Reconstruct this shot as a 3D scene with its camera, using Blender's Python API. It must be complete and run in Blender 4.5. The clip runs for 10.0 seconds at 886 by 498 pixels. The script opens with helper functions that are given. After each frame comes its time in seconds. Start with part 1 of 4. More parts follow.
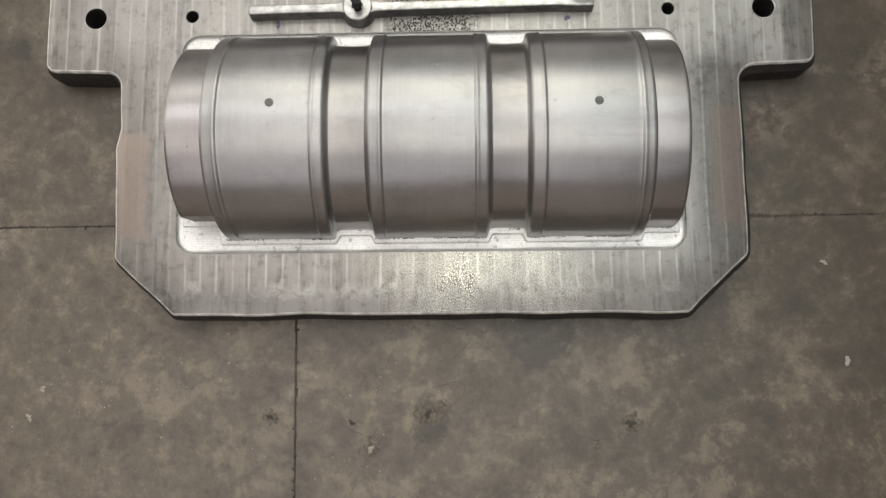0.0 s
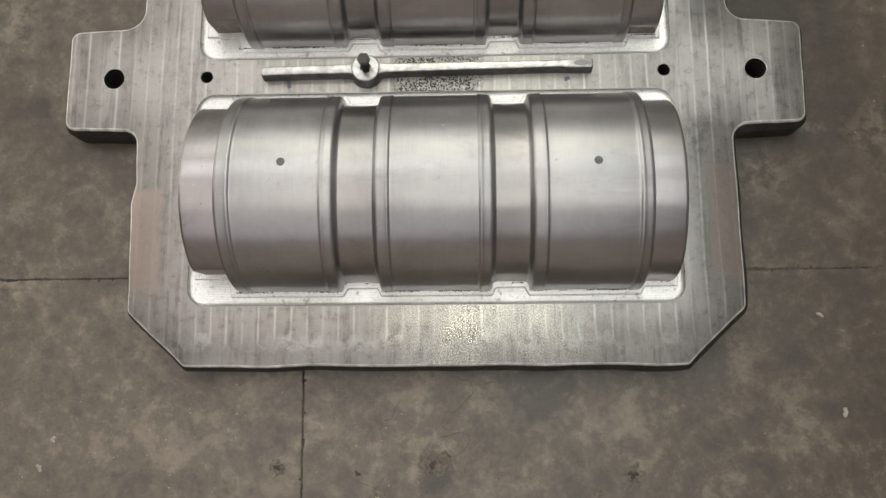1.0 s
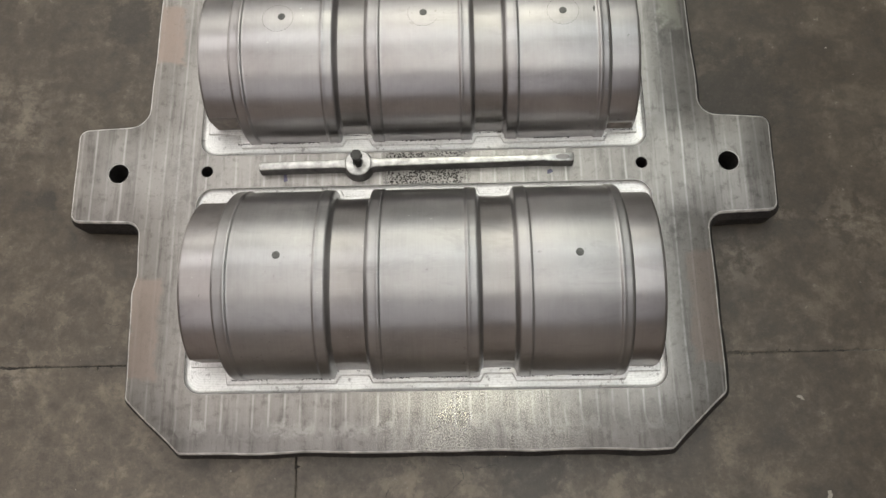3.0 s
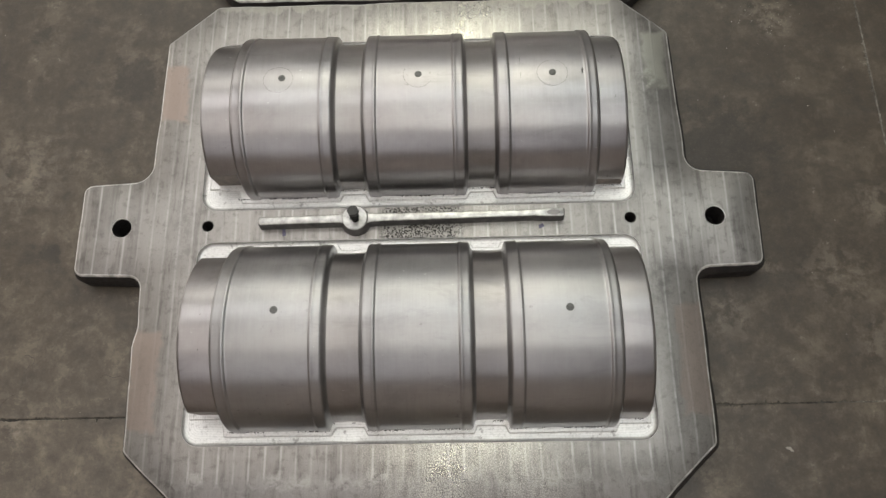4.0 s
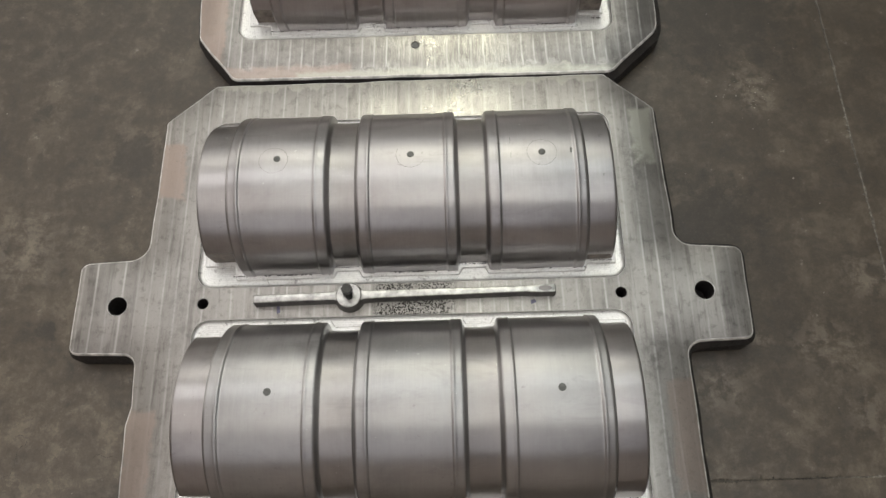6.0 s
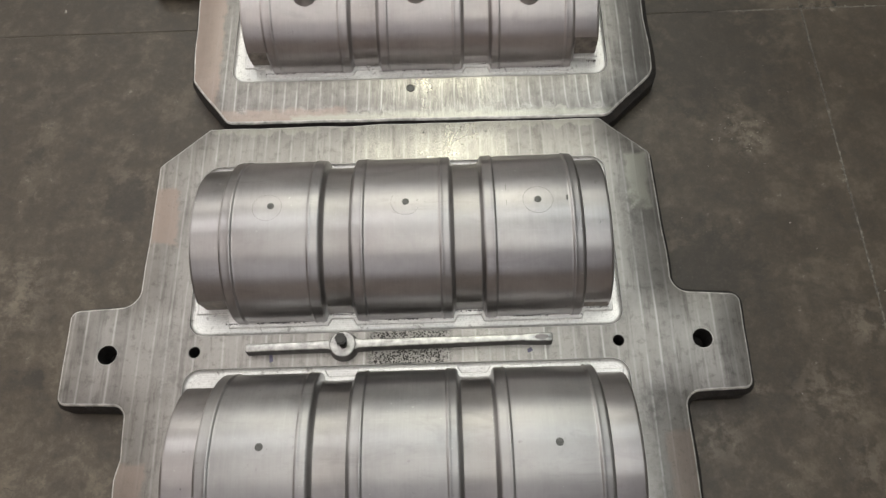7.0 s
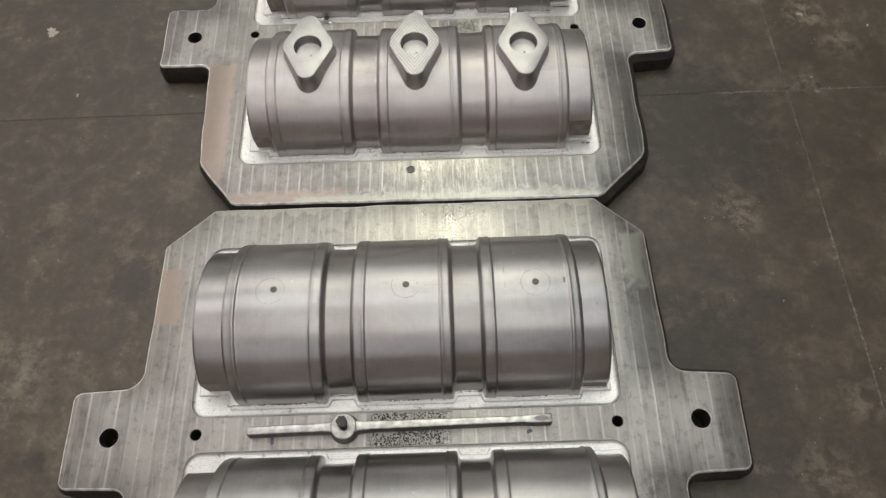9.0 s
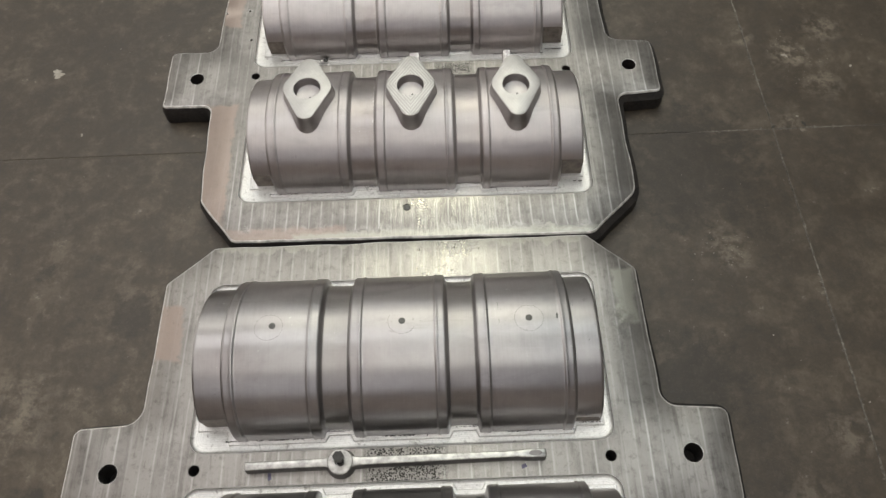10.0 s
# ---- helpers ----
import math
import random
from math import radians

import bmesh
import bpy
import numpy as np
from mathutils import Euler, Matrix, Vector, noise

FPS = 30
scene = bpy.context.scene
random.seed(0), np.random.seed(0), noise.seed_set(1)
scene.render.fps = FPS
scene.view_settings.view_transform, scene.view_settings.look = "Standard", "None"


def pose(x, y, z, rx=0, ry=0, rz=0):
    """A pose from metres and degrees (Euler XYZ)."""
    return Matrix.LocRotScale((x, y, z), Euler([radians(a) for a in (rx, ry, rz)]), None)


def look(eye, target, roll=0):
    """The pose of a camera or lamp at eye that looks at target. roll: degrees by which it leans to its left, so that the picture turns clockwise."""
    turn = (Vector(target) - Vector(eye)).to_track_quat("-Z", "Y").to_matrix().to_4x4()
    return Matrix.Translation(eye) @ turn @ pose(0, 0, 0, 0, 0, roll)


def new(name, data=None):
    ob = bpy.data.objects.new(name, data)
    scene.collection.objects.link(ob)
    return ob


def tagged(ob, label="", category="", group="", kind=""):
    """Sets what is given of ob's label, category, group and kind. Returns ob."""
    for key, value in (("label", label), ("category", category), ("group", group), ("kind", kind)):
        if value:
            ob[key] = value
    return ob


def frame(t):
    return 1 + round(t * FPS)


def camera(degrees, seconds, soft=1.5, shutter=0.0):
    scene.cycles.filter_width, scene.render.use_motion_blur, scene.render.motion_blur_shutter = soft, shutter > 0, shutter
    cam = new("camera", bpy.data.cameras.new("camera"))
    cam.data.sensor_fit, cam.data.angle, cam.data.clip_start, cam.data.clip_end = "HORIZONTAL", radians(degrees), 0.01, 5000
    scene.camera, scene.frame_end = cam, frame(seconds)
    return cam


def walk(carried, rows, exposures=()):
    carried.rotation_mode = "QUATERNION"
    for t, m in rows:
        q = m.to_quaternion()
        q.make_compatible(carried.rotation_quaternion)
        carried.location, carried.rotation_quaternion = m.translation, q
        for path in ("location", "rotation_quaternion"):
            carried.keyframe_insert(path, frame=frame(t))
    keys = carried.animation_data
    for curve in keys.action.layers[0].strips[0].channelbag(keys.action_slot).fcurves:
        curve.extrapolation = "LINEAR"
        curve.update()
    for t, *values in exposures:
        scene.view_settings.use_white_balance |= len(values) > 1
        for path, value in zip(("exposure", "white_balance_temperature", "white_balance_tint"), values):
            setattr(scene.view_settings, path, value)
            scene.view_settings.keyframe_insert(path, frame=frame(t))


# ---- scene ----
cam = camera(63.4, 10.0)
PATH = [
    (0, (0.042, -0.472, 1.064), (-0.005, -0.239, -0.922), -12.2),
    (0.5, (0.041, -0.463, 1.079), (-0.007, -0.186, -0.901), -10.7),
    (1, (0.038, -0.45, 1.095), (-0.011, -0.119, -0.877), -9.2),
    (1.5, (0.041, -0.45, 1.104), (-0.009, -0.08, -0.861), -8.7),
    (2, (0.043, -0.445, 1.117), (-0.004, -0.022, -0.838), -7.4),
    (2.5, (0.047, -0.432, 1.127), (0.003, 0.024, -0.82), -6.7),
    (4, (0.064, -0.398, 1.177), (0.026, 0.194, -0.733), -5.0),
    (4.5, (0.064, -0.394, 1.186), (0.027, 0.235, -0.712), -4.8),
    (5, (0.066, -0.386, 1.197), (0.032, 0.272, -0.691), -4.5),
    (5.5, (0.072, -0.37, 1.205), (0.039, 0.31, -0.676), -4.5),
    (7, (0.076, -0.298, 1.213), (0.062, 0.451, -0.641), -3.0),
    (7.5, (0.073, -0.283, 1.224), (0.066, 0.497, -0.617), -2.6),
    (8, (0.076, -0.28, 1.231), (0.071, 0.537, -0.595), -2.5),
    (8.5, (0.077, -0.268, 1.243), (0.07, 0.578, -0.569), -2.6),
    (9, (0.077, -0.262, 1.255), (0.071, 0.62, -0.54), -2.6),
    (9.5, (0.081, -0.263, 1.268), (0.076, 0.658, -0.507), -2.6),
    (10, (0.083, -0.266, 1.284), (0.085, 0.693, -0.471), -2.3),
]
walk(cam, [(t, look(eye, target, roll)) for t, eye, target, roll in PATH], exposures=((0, 0.72), (1.5, 0.65), (2.5, 0.58), (4, 0.48), (5.5, 0.47), (7, 0.42), (10, 0.43)))
# ---- light and room ----
world = bpy.data.worlds.new("world")
scene.world = world
world.use_nodes = True
wn = world.node_tree
sky = wn.nodes.new("ShaderNodeTexSky")
sky.sky_type, sky.sun_disc = "NISHITA", False
sky.sun_elevation, sky.sun_rotation = radians(50), radians(120)
wn.links.new(sky.outputs[0], wn.nodes["Background"].inputs[0])
wn.nodes["Background"].inputs[1].default_value = 0.05

CEIL = 4.6


def area_lamp(name, at, wide, long, watts, colour):
    data = bpy.data.lights.new(name, "AREA")
    data.shape, data.size, data.size_y, data.energy, data.color = "RECTANGLE", wide, long, watts, colour
    ob = new(name, data)
    ob.matrix_world = at
    return ob


# translucent roof sheets: x, y, width, length, radiance, colour
ROOF_LIGHTS = (
    (0.30, -0.55, 0.4, 1.5, 4.6, (1.0, 0.98, 0.84)),
    (0.30, 1.4, 0.4, 2.0, 4.5, (1.0, 0.99, 0.87)),
    (0.30, 3.9, 0.4, 2.6, 10.0, (1.0, 0.98, 0.8)),
    (-2.0, -0.2, 3.6, 2.3, 1.0, (1.0, 0.9, 0.81)),
    (-2.0, 2.05, 3.6, 1.5, 1.95, (1.0, 0.965, 0.93)),
    (-2.0, 4.45, 3.6, 1.9, 1.95, (1.0, 0.97, 0.88)),
    (-0.7, 6.7, 6.0, 1.5, 1.45, (1.0, 0.98, 0.92)),
    (-1.9, -3.1, 3.0, 3.0, 0.78, (1.0, 0.91, 0.84)),
    (0.9, -3.1, 2.2, 3.0, 0.5, (1.0, 0.92, 0.82)),
    (1.5, -0.2, 1.6, 2.3, 1.45, (0.95, 0.97, 0.95)),
    (1.5, 2.05, 1.6, 1.5, 2.05, (0.92, 0.98, 0.95)),
    (1.5, 4.45, 1.6, 1.9, 1.95, (0.96, 0.97, 0.9)),
)
for x, y, wide, long, radiance, colour in ROOF_LIGHTS:
    area_lamp("roof_light", pose(x, y, CEIL - 0.02), wide, long, radiance * math.pi * wide * long, colour)
# the band of windows in the west wall
WINDOW = (0.6, 6.4, 0.6, 3.9)
area_lamp("window_light", pose(-5.98, (WINDOW[0] + WINDOW[1]) / 2, (WINDOW[2] + WINDOW[3]) / 2, 0, -90, 0), WINDOW[3] - WINDOW[2], WINDOW[1] - WINDOW[0], 1.5 * math.pi * 5.8 * 3.3, (1.0, 0.91, 0.8))


# ---- materials ----
class Nodes:
    """Short hands for building a node material."""

    def __init__(self, name):
        self.mat = bpy.data.materials.new(name)
        self.mat.use_nodes = True
        self.tree = self.mat.node_tree
        self.bsdf = self.tree.nodes["Principled BSDF"]
        self.coords = self.tree.nodes.new("ShaderNodeTexCoord").outputs["Object"]

    def node(self, kind, ins=None, operation="", feature="", one_dimension=False):
        n = self.tree.nodes.new(kind)
        if operation:
            n.operation = operation
        if feature:
            n.feature = feature
        if one_dimension:
            n.noise_dimensions = "1D"
        for key, value in (ins or {}).items():
            self.put(n.inputs[key], value)
        return n

    def put(self, socket, value):
        if isinstance(value, bpy.types.NodeSocket):
            self.tree.links.new(value, socket)
        else:
            socket.default_value = value

    def maths(self, op, a, b=0.0, c=0.0, clamp=False):
        n = self.node("ShaderNodeMath", {0: a, 1: b, 2: c}, operation=op)
        n.use_clamp = clamp
        return n.outputs[0]

    def scaled(self, sx, sy, sz, turn=0.0, source=None):
        m = self.node("ShaderNodeMapping", {"Vector": source or self.coords, "Scale": (sx, sy, sz)})
        m.inputs["Rotation"].default_value = (0, 0, radians(turn))
        return m.outputs[0]

    def noise(self, scale, detail=3.0, rough=0.55, vector=None, distort=0.0):
        return self.node("ShaderNodeTexNoise", {"Vector": vector or self.coords, "Scale": scale, "Detail": detail, "Roughness": rough, "Distortion": distort}).outputs[0]

    def ramp(self, value, *stops):
        n = self.node("ShaderNodeValToRGB", {0: value})
        while len(n.color_ramp.elements) < len(stops):
            n.color_ramp.elements.new(0.5)
        for e, (at, c) in zip(n.color_ramp.elements, stops):
            e.position, e.color = at, (c, c, c, 1) if isinstance(c, (int, float)) else (*c, 1)
        return n.outputs[0]

    def span(self, value, lo, hi, a=0.0, b=1.0):
        return self.node("ShaderNodeMapRange", {0: value, 1: lo, 2: hi, 3: a, 4: b}).outputs[0]

    def mix(self, fac, a, b, blend="MIX"):
        n = self.node("ShaderNodeMix")
        n.data_type, n.blend_type = "RGBA", blend
        self.put(n.inputs[0], fac)
        for socket, value in ((n.inputs[6], a), (n.inputs[7], b)):
            self.put(socket, (*value, 1) if isinstance(value, tuple) and len(value) == 3 else value)
        return n.outputs[2]

    def xyz(self, source=None):
        return self.node("ShaderNodeSeparateXYZ", {0: source or self.coords}).outputs

    def finish(self, colour, rough, metal=0.0, height=None, strength=0.2, distance=0.001, **more):
        self.put(self.bsdf.inputs["Base Color"], (*colour, 1) if isinstance(colour, tuple) else colour)
        self.put(self.bsdf.inputs["Roughness"], rough)
        self.put(self.bsdf.inputs["Metallic"], metal)
        for key, value in more.items():
            self.put(self.bsdf.inputs[key.replace("_", " ")], value)
        if height is not None:
            b = self.node("ShaderNodeBump", {"Height": height, "Strength": strength, "Distance": distance})
            self.tree.links.new(b.outputs[0], self.bsdf.inputs["Normal"])
        return self.mat


def box_mask(n, x, y, hx, hy, soft, wobble):
    """1 inside a patch with a ragged outline about (x, y) of the plate."""
    p = n.xyz()
    dx = n.maths("SUBTRACT", n.maths("ABSOLUTE", n.maths("SUBTRACT", p[0], x)), hx)
    dy = n.maths("SUBTRACT", n.maths("ABSOLUTE", n.maths("SUBTRACT", p[1], y)), hy)
    d = n.maths("ADD", n.maths("MAXIMUM", dx, dy), wobble)
    return n.span(d, -soft, soft, 1.0, 0.0)


def milled_plate_material(name, patches, pale_at, pitted, rim_at, shift, grimy, streaky, worn_dark=1.0):
    """Face-milled dull steel: cutter passes running along y, wear, stains, a pitted patch and painted glare."""
    n = Nodes(name)
    n.coords = n.node("ShaderNodeVectorMath", {0: n.coords, 1: (0, 0, shift)}, operation="ADD").outputs[0]
    p = n.xyz()
    wob = n.noise(7.0, 2.0, 0.5, n.scaled(1, 0.4, 1))
    bent = n.maths("ADD", p[0], n.maths("MULTIPLY", n.maths("SUBTRACT", wob, 0.5), 0.012))
    # the passes hook sideways where the cutter ran out over the front edge
    hook = n.maths("POWER", n.span(p[1], -0.385, -0.44), 2.0)
    bent = n.maths("SUBTRACT", bent, n.maths("MULTIPLY", n.maths("MULTIPLY", hook, n.span(p[0], 0.0, 0.15)), 0.013))
    passes = n.maths("ADD", n.maths("DIVIDE", bent, 0.0234), 40.0)
    inside = n.maths("FRACT", passes)
    tone = n.node("ShaderNodeTexWhiteNoise", {"W": n.maths("FLOOR", passes)}, one_dimension=True).outputs[0]
    edge = n.maths("ABSOLUTE", n.maths("SUBTRACT", inside, 0.5))
    seam = n.node("ShaderNodeTexWhiteNoise", {"W": n.maths("ROUND", passes)}, one_dimension=True).outputs[0]
    line = n.maths("MULTIPLY", n.span(edge, 0.395, 0.47), n.maths("ADD", 0.3, n.maths("MULTIPLY", seam, 0.7)))
    # each pass ends in a round cutter mark short of the front edge
    stop = n.maths("SUBTRACT", n.maths("MULTIPLY", tone, 0.016), 0.416)
    below = n.maths("SUBTRACT", stop, p[1])
    across = n.maths("MULTIPLY", n.maths("SUBTRACT", inside, 0.5), 0.0234)
    reach = n.maths("SQRT", n.maths("ADD", n.maths("MULTIPLY", across, across), n.maths("MULTIPLY", below, below)))
    past = n.span(below, -0.001, 0.001)
    arc = n.maths("MULTIPLY", n.span(n.maths("ABSOLUTE", n.maths("SUBTRACT", reach, 0.0105)), 0.0003, 0.0016, 1.0, 0.0), n.span(tone, 0.2, 0.8, 0.3, 1.0))
    line = n.maths("ADD", n.maths("MULTIPLY", line, n.maths("SUBTRACT", 1.0, past)), n.maths("MULTIPLY", n.maths("MULTIPLY", arc, past), 0.35))
    lick = n.noise(75.0, 5.0, 0.7, n.scaled(1.0, 0.6, 1.0))
    ends = n.maths("ABSOLUTE", n.maths("SUBTRACT", n.maths("ADD", below, n.maths("MULTIPLY", n.maths("SUBTRACT", lick, 0.5), 0.05)), 0.004))
    wash = n.maths("MULTIPLY", n.span(ends, 0.004, 0.013, 1.0, 0.0), n.span(tone, 0.2, 0.8, 0.25, 1.0))
    broken = n.span(n.noise(34.0, 5.0, 0.7, n.scaled(1, 0.35, 1)), 0.36, 0.56, 0.2, 1.0)
    line = n.maths("MULTIPLY", n.maths("MULTIPLY", line, broken), n.span(n.noise(4.5, 4.0, 0.6), 0.38, 0.58, 0.55, 1.1))
    line = n.maths("MULTIPLY", line, n.span(p[1], -0.37, -0.33, 1.0, 0.72))
    fine = n.noise(90.0, 5.0, 0.65, n.scaled(4.0, 0.2, 1))
    mottle = n.noise(60.0, 7.0, 0.72)
    grain = n.noise(520.0, 3.0, 0.65)
    stain = n.noise(6.0, 7.0, 0.66, None, 0.5)
    streak = n.noise(26.0, 6.0, 0.68, n.scaled(4.0, 0.35, 1))
    smear = n.noise(3.2, 5.0, 0.62, n.scaled(1.6, 0.7, 1))
    base = n.mix(n.span(stain, 0.34, 0.68), tuple(c * worn_dark for c in (0.25, 0.237, 0.222)), tuple(c * worn_dark for c in (0.35, 0.335, 0.316)))
    base = n.mix(n.maths("MULTIPLY", n.span(fine, 0.4, 0.68), 0.3), base, (0.36, 0.345, 0.325))
    base = n.mix(n.maths("MULTIPLY", n.span(streak, 0.48, 0.36), 0.5), base, (0.095, 0.086, 0.08))
    base = n.mix(n.maths("MULTIPLY", n.span(streak, 0.54, 0.66), 0.42), base, (0.38, 0.36, 0.34))
    base = n.mix(n.maths("MULTIPLY", tone, 0.32), base, (0.13, 0.12, 0.112))
    base = n.mix(n.maths("MULTIPLY", n.span(inside, 0.0, 1.0), 0.16), base, (0.36, 0.345, 0.325))
    base = n.mix(n.maths("MULTIPLY", n.span(mottle, 0.5, 0.62), 0.34), base, (0.34, 0.325, 0.305))
    base = n.mix(n.maths("MULTIPLY", n.span(mottle, 0.47, 0.37), 0.42), base, (0.1, 0.093, 0.087))
    base = n.mix(n.maths("MULTIPLY", n.maths("MULTIPLY", wash, n.span(mottle, 0.4, 0.54)), 0.6), base, (0.5, 0.49, 0.46))
    base = n.mix(n.maths("MULTIPLY", line, 0.9), base, (0.6, 0.59, 0.565))
    base = n.mix(n.maths("MULTIPLY", n.span(smear, 0.5, 0.68), 0.32), base, (0.14, 0.13, 0.122))
    ragged = n.maths("MULTIPLY", n.maths("SUBTRACT", n.noise(26.0, 4.0, 0.65), 0.5), 0.03)
    # bare, cleaner strip along the front and back edges
    rim = n.span(n.maths("ADD", n.maths("MULTIPLY", p[1], 1.0 if rim_at > 0 else -1.0), n.maths("MULTIPLY", n.maths("SUBTRACT", n.noise(38.0, 4.0, 0.6, n.scaled(1.0, 0.4, 1.0)), 0.5), 0.07)), abs(rim_at), abs(rim_at) + 0.004)
    base = n.mix(n.maths("MULTIPLY", n.maths("MULTIPLY", rim, n.span(stain, 0.34, 0.5)), 0.62), base, (0.43, 0.42, 0.37))
    # hand-ground rust-tinted patches near the edges
    patch = None
    for x, y, hx, hy, much in patches:
        m = n.maths("MULTIPLY", box_mask(n, x, y, hx, hy, 0.004, n.maths("MULTIPLY", ragged, 1.2)), much)
        patch = m if patch is None else n.maths("MAXIMUM", patch, m)
    base = n.mix(n.maths("MULTIPLY", patch, n.span(mottle, 0.35, 0.6, 0.78, 0.96)), base, (0.36, 0.292, 0.255))
    pale = box_mask(n, *pale_at, 0.004, ragged)
    base = n.mix(n.maths("MULTIPLY", pale, 0.92), base, (0.44, 0.435, 0.38))
    for spot in grimy:
        base = n.mix(n.maths("MULTIPLY", n.maths("MULTIPLY", box_mask(n, *spot, 0.012, ragged), n.span(mottle, 0.4, 0.58)), 0.4), base, (0.08, 0.076, 0.072))
    # pitted patch in the middle
    pit_zone = box_mask(n, *pitted, 0.008, ragged)
    pits = n.node("ShaderNodeTexVoronoi", {"Vector": n.coords, "Scale": 310.0}).outputs[0]
    pit = n.maths("MULTIPLY", n.span(pits, 0.42, 0.56, 1.0, 0.0), n.span(n.noise(110.0, 3.0), 0.34, 0.44))
    pit = n.maths("MULTIPLY", pit, pit_zone)
    base = n.mix(n.maths("MULTIPLY", pit_zone, 0.4), base, (0.2, 0.19, 0.18))
    base = n.mix(pit, base, (0.012, 0.011, 0.01))
    # glittering middle passes: the strip light's yellow glare put into colour and gloss
    glare = n.maths("MULTIPLY", n.span(n.maths("ABSOLUTE", n.maths("SUBTRACT", p[0], 0.07)), 0.06, 0.19, 1.0, 0.1), n.span(n.noise(14.0, 4.0, 0.65, n.scaled(1.0, 0.5, 1.0)), 0.25, 0.65))
    glare = n.maths("MULTIPLY", glare, n.span(n.maths("ABSOLUTE", p[1]), 0.1, 0.3, 0.15, 1.0))
    spark = n.maths("ADD", n.maths("MULTIPLY", n.noise(620.0, 3.0, 0.75, n.scaled(1.0, 0.75, 1.0)), 1.0 - streaky), n.maths("MULTIPLY", n.noise(170.0, 4.0, 0.7, n.scaled(3.0, 0.25, 1.0)), streaky))
    base = n.mix(n.maths("MULTIPLY", n.maths("MULTIPLY", glare, n.span(spark, 0.48, 0.58)), 0.8), base, (0.82, 0.81, 0.68))
    base = n.mix(n.maths("MULTIPLY", n.maths("MULTIPLY", glare, n.span(spark, 0.47, 0.36)), 0.75), base, (0.07, 0.062, 0.05))
    base = n.mix(n.maths("MULTIPLY", n.span(grain, 0.5, 0.75), 0.18), base, (0.42, 0.41, 0.39))
    specks = n.maths("MULTIPLY", n.span(n.noise(230.0, 2.0, 0.7), 0.6, 0.68), n.span(n.noise(6.0, 3.0), 0.45, 0.62))
    base = n.mix(n.maths("MULTIPLY", specks, 0.25), base, (0.08, 0.075, 0.07))
    rough = n.span(n.maths("ADD", n.maths("MULTIPLY", stain, 0.6), n.maths("MULTIPLY", mottle, 0.4)), 0.35, 0.68, 0.33, 0.5)
    rough = n.maths("ADD", rough, n.maths("MULTIPLY", glare, -0.15))
    height = n.maths("ADD", n.maths("MULTIPLY", grain, 0.3), n.maths("MULTIPLY", line, 0.7))
    height = n.maths("ADD", height, n.maths("MULTIPLY", fine, 0.5))
    height = n.maths("ADD", height, n.maths("MULTIPLY", n.maths("MULTIPLY", glare, spark), 0.8))
    height = n.maths("SUBTRACT", height, n.maths("MULTIPLY", pit, 1.5))
    return n.finish(base, rough, 0.85, height, 0.4, 0.0006)


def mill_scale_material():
    """The raw, dark flanks of the plates: scale, oil and a little rust, blackened further as shade."""
    n = Nodes("mill_scale_and_shade")
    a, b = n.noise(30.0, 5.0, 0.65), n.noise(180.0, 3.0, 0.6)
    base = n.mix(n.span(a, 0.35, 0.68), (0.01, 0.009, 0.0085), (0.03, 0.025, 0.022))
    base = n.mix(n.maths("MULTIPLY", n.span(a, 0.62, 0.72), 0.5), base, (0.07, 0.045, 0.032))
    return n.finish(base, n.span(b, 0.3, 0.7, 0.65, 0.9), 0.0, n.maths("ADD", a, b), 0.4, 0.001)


def bright_recess_material():
    """Freshly cut recess: pale metal with the nested contour lines of a small cutter, chatter and oily specks."""
    n = Nodes("bright_milled_recess")
    p = n.xyz()
    ax = n.maths("SUBTRACT", n.maths("ABSOLUTE", p[0]), 0.338)
    ay = n.maths("SUBTRACT", n.maths("ABSOLUTE", n.maths("SUBTRACT", n.maths("ABSOLUTE", p[1]), 0.19)), 0.134)
    cx, cy = n.maths("MAXIMUM", ax, 0.0), n.maths("MAXIMUM", ay, 0.0)
    d = n.maths("ADD", n.maths("SQRT", n.maths("ADD", n.maths("MULTIPLY", cx, cx), n.maths("MULTIPLY", cy, cy))), n.maths("MINIMUM", n.maths("MAXIMUM", ax, ay), 0.0))
    d = n.maths("ADD", d, n.maths("MULTIPLY", n.noise(18.0, 3.0, 0.6), 0.006))
    lines = n.maths("SINE", n.maths("MULTIPLY", d, 1750.0))
    spots = n.noise(75.0, 5.0, 0.65)
    cloud = n.noise(12.0, 5.0, 0.62)
    chatter = n.noise(240.0, 3.0, 0.7)
    base = n.mix(n.span(lines, -1.0, 1.0), (0.68, 0.675, 0.66), (0.77, 0.765, 0.75))
    base = n.mix(n.maths("MULTIPLY", n.span(cloud, 0.42, 0.66), 0.45), base, (0.47, 0.455, 0.44))
    base = n.mix(n.maths("MULTIPLY", n.span(chatter, 0.5, 0.68), 0.4), base, (0.82, 0.815, 0.8))
    base = n.mix(n.maths("MULTIPLY", n.span(chatter, 0.46, 0.34), 0.35), base, (0.33, 0.32, 0.31))
    base = n.mix(n.maths("MULTIPLY", n.span(spots, 0.6, 0.68), 0.6), base, (0.16, 0.145, 0.135))
    rough = n.span(spots, 0.3, 0.7, 0.36, 0.54)
    return n.finish(base, rough, 0.65, n.maths("ADD", n.maths("MULTIPLY", lines, 0.12), chatter), 0.5, 0.0005)


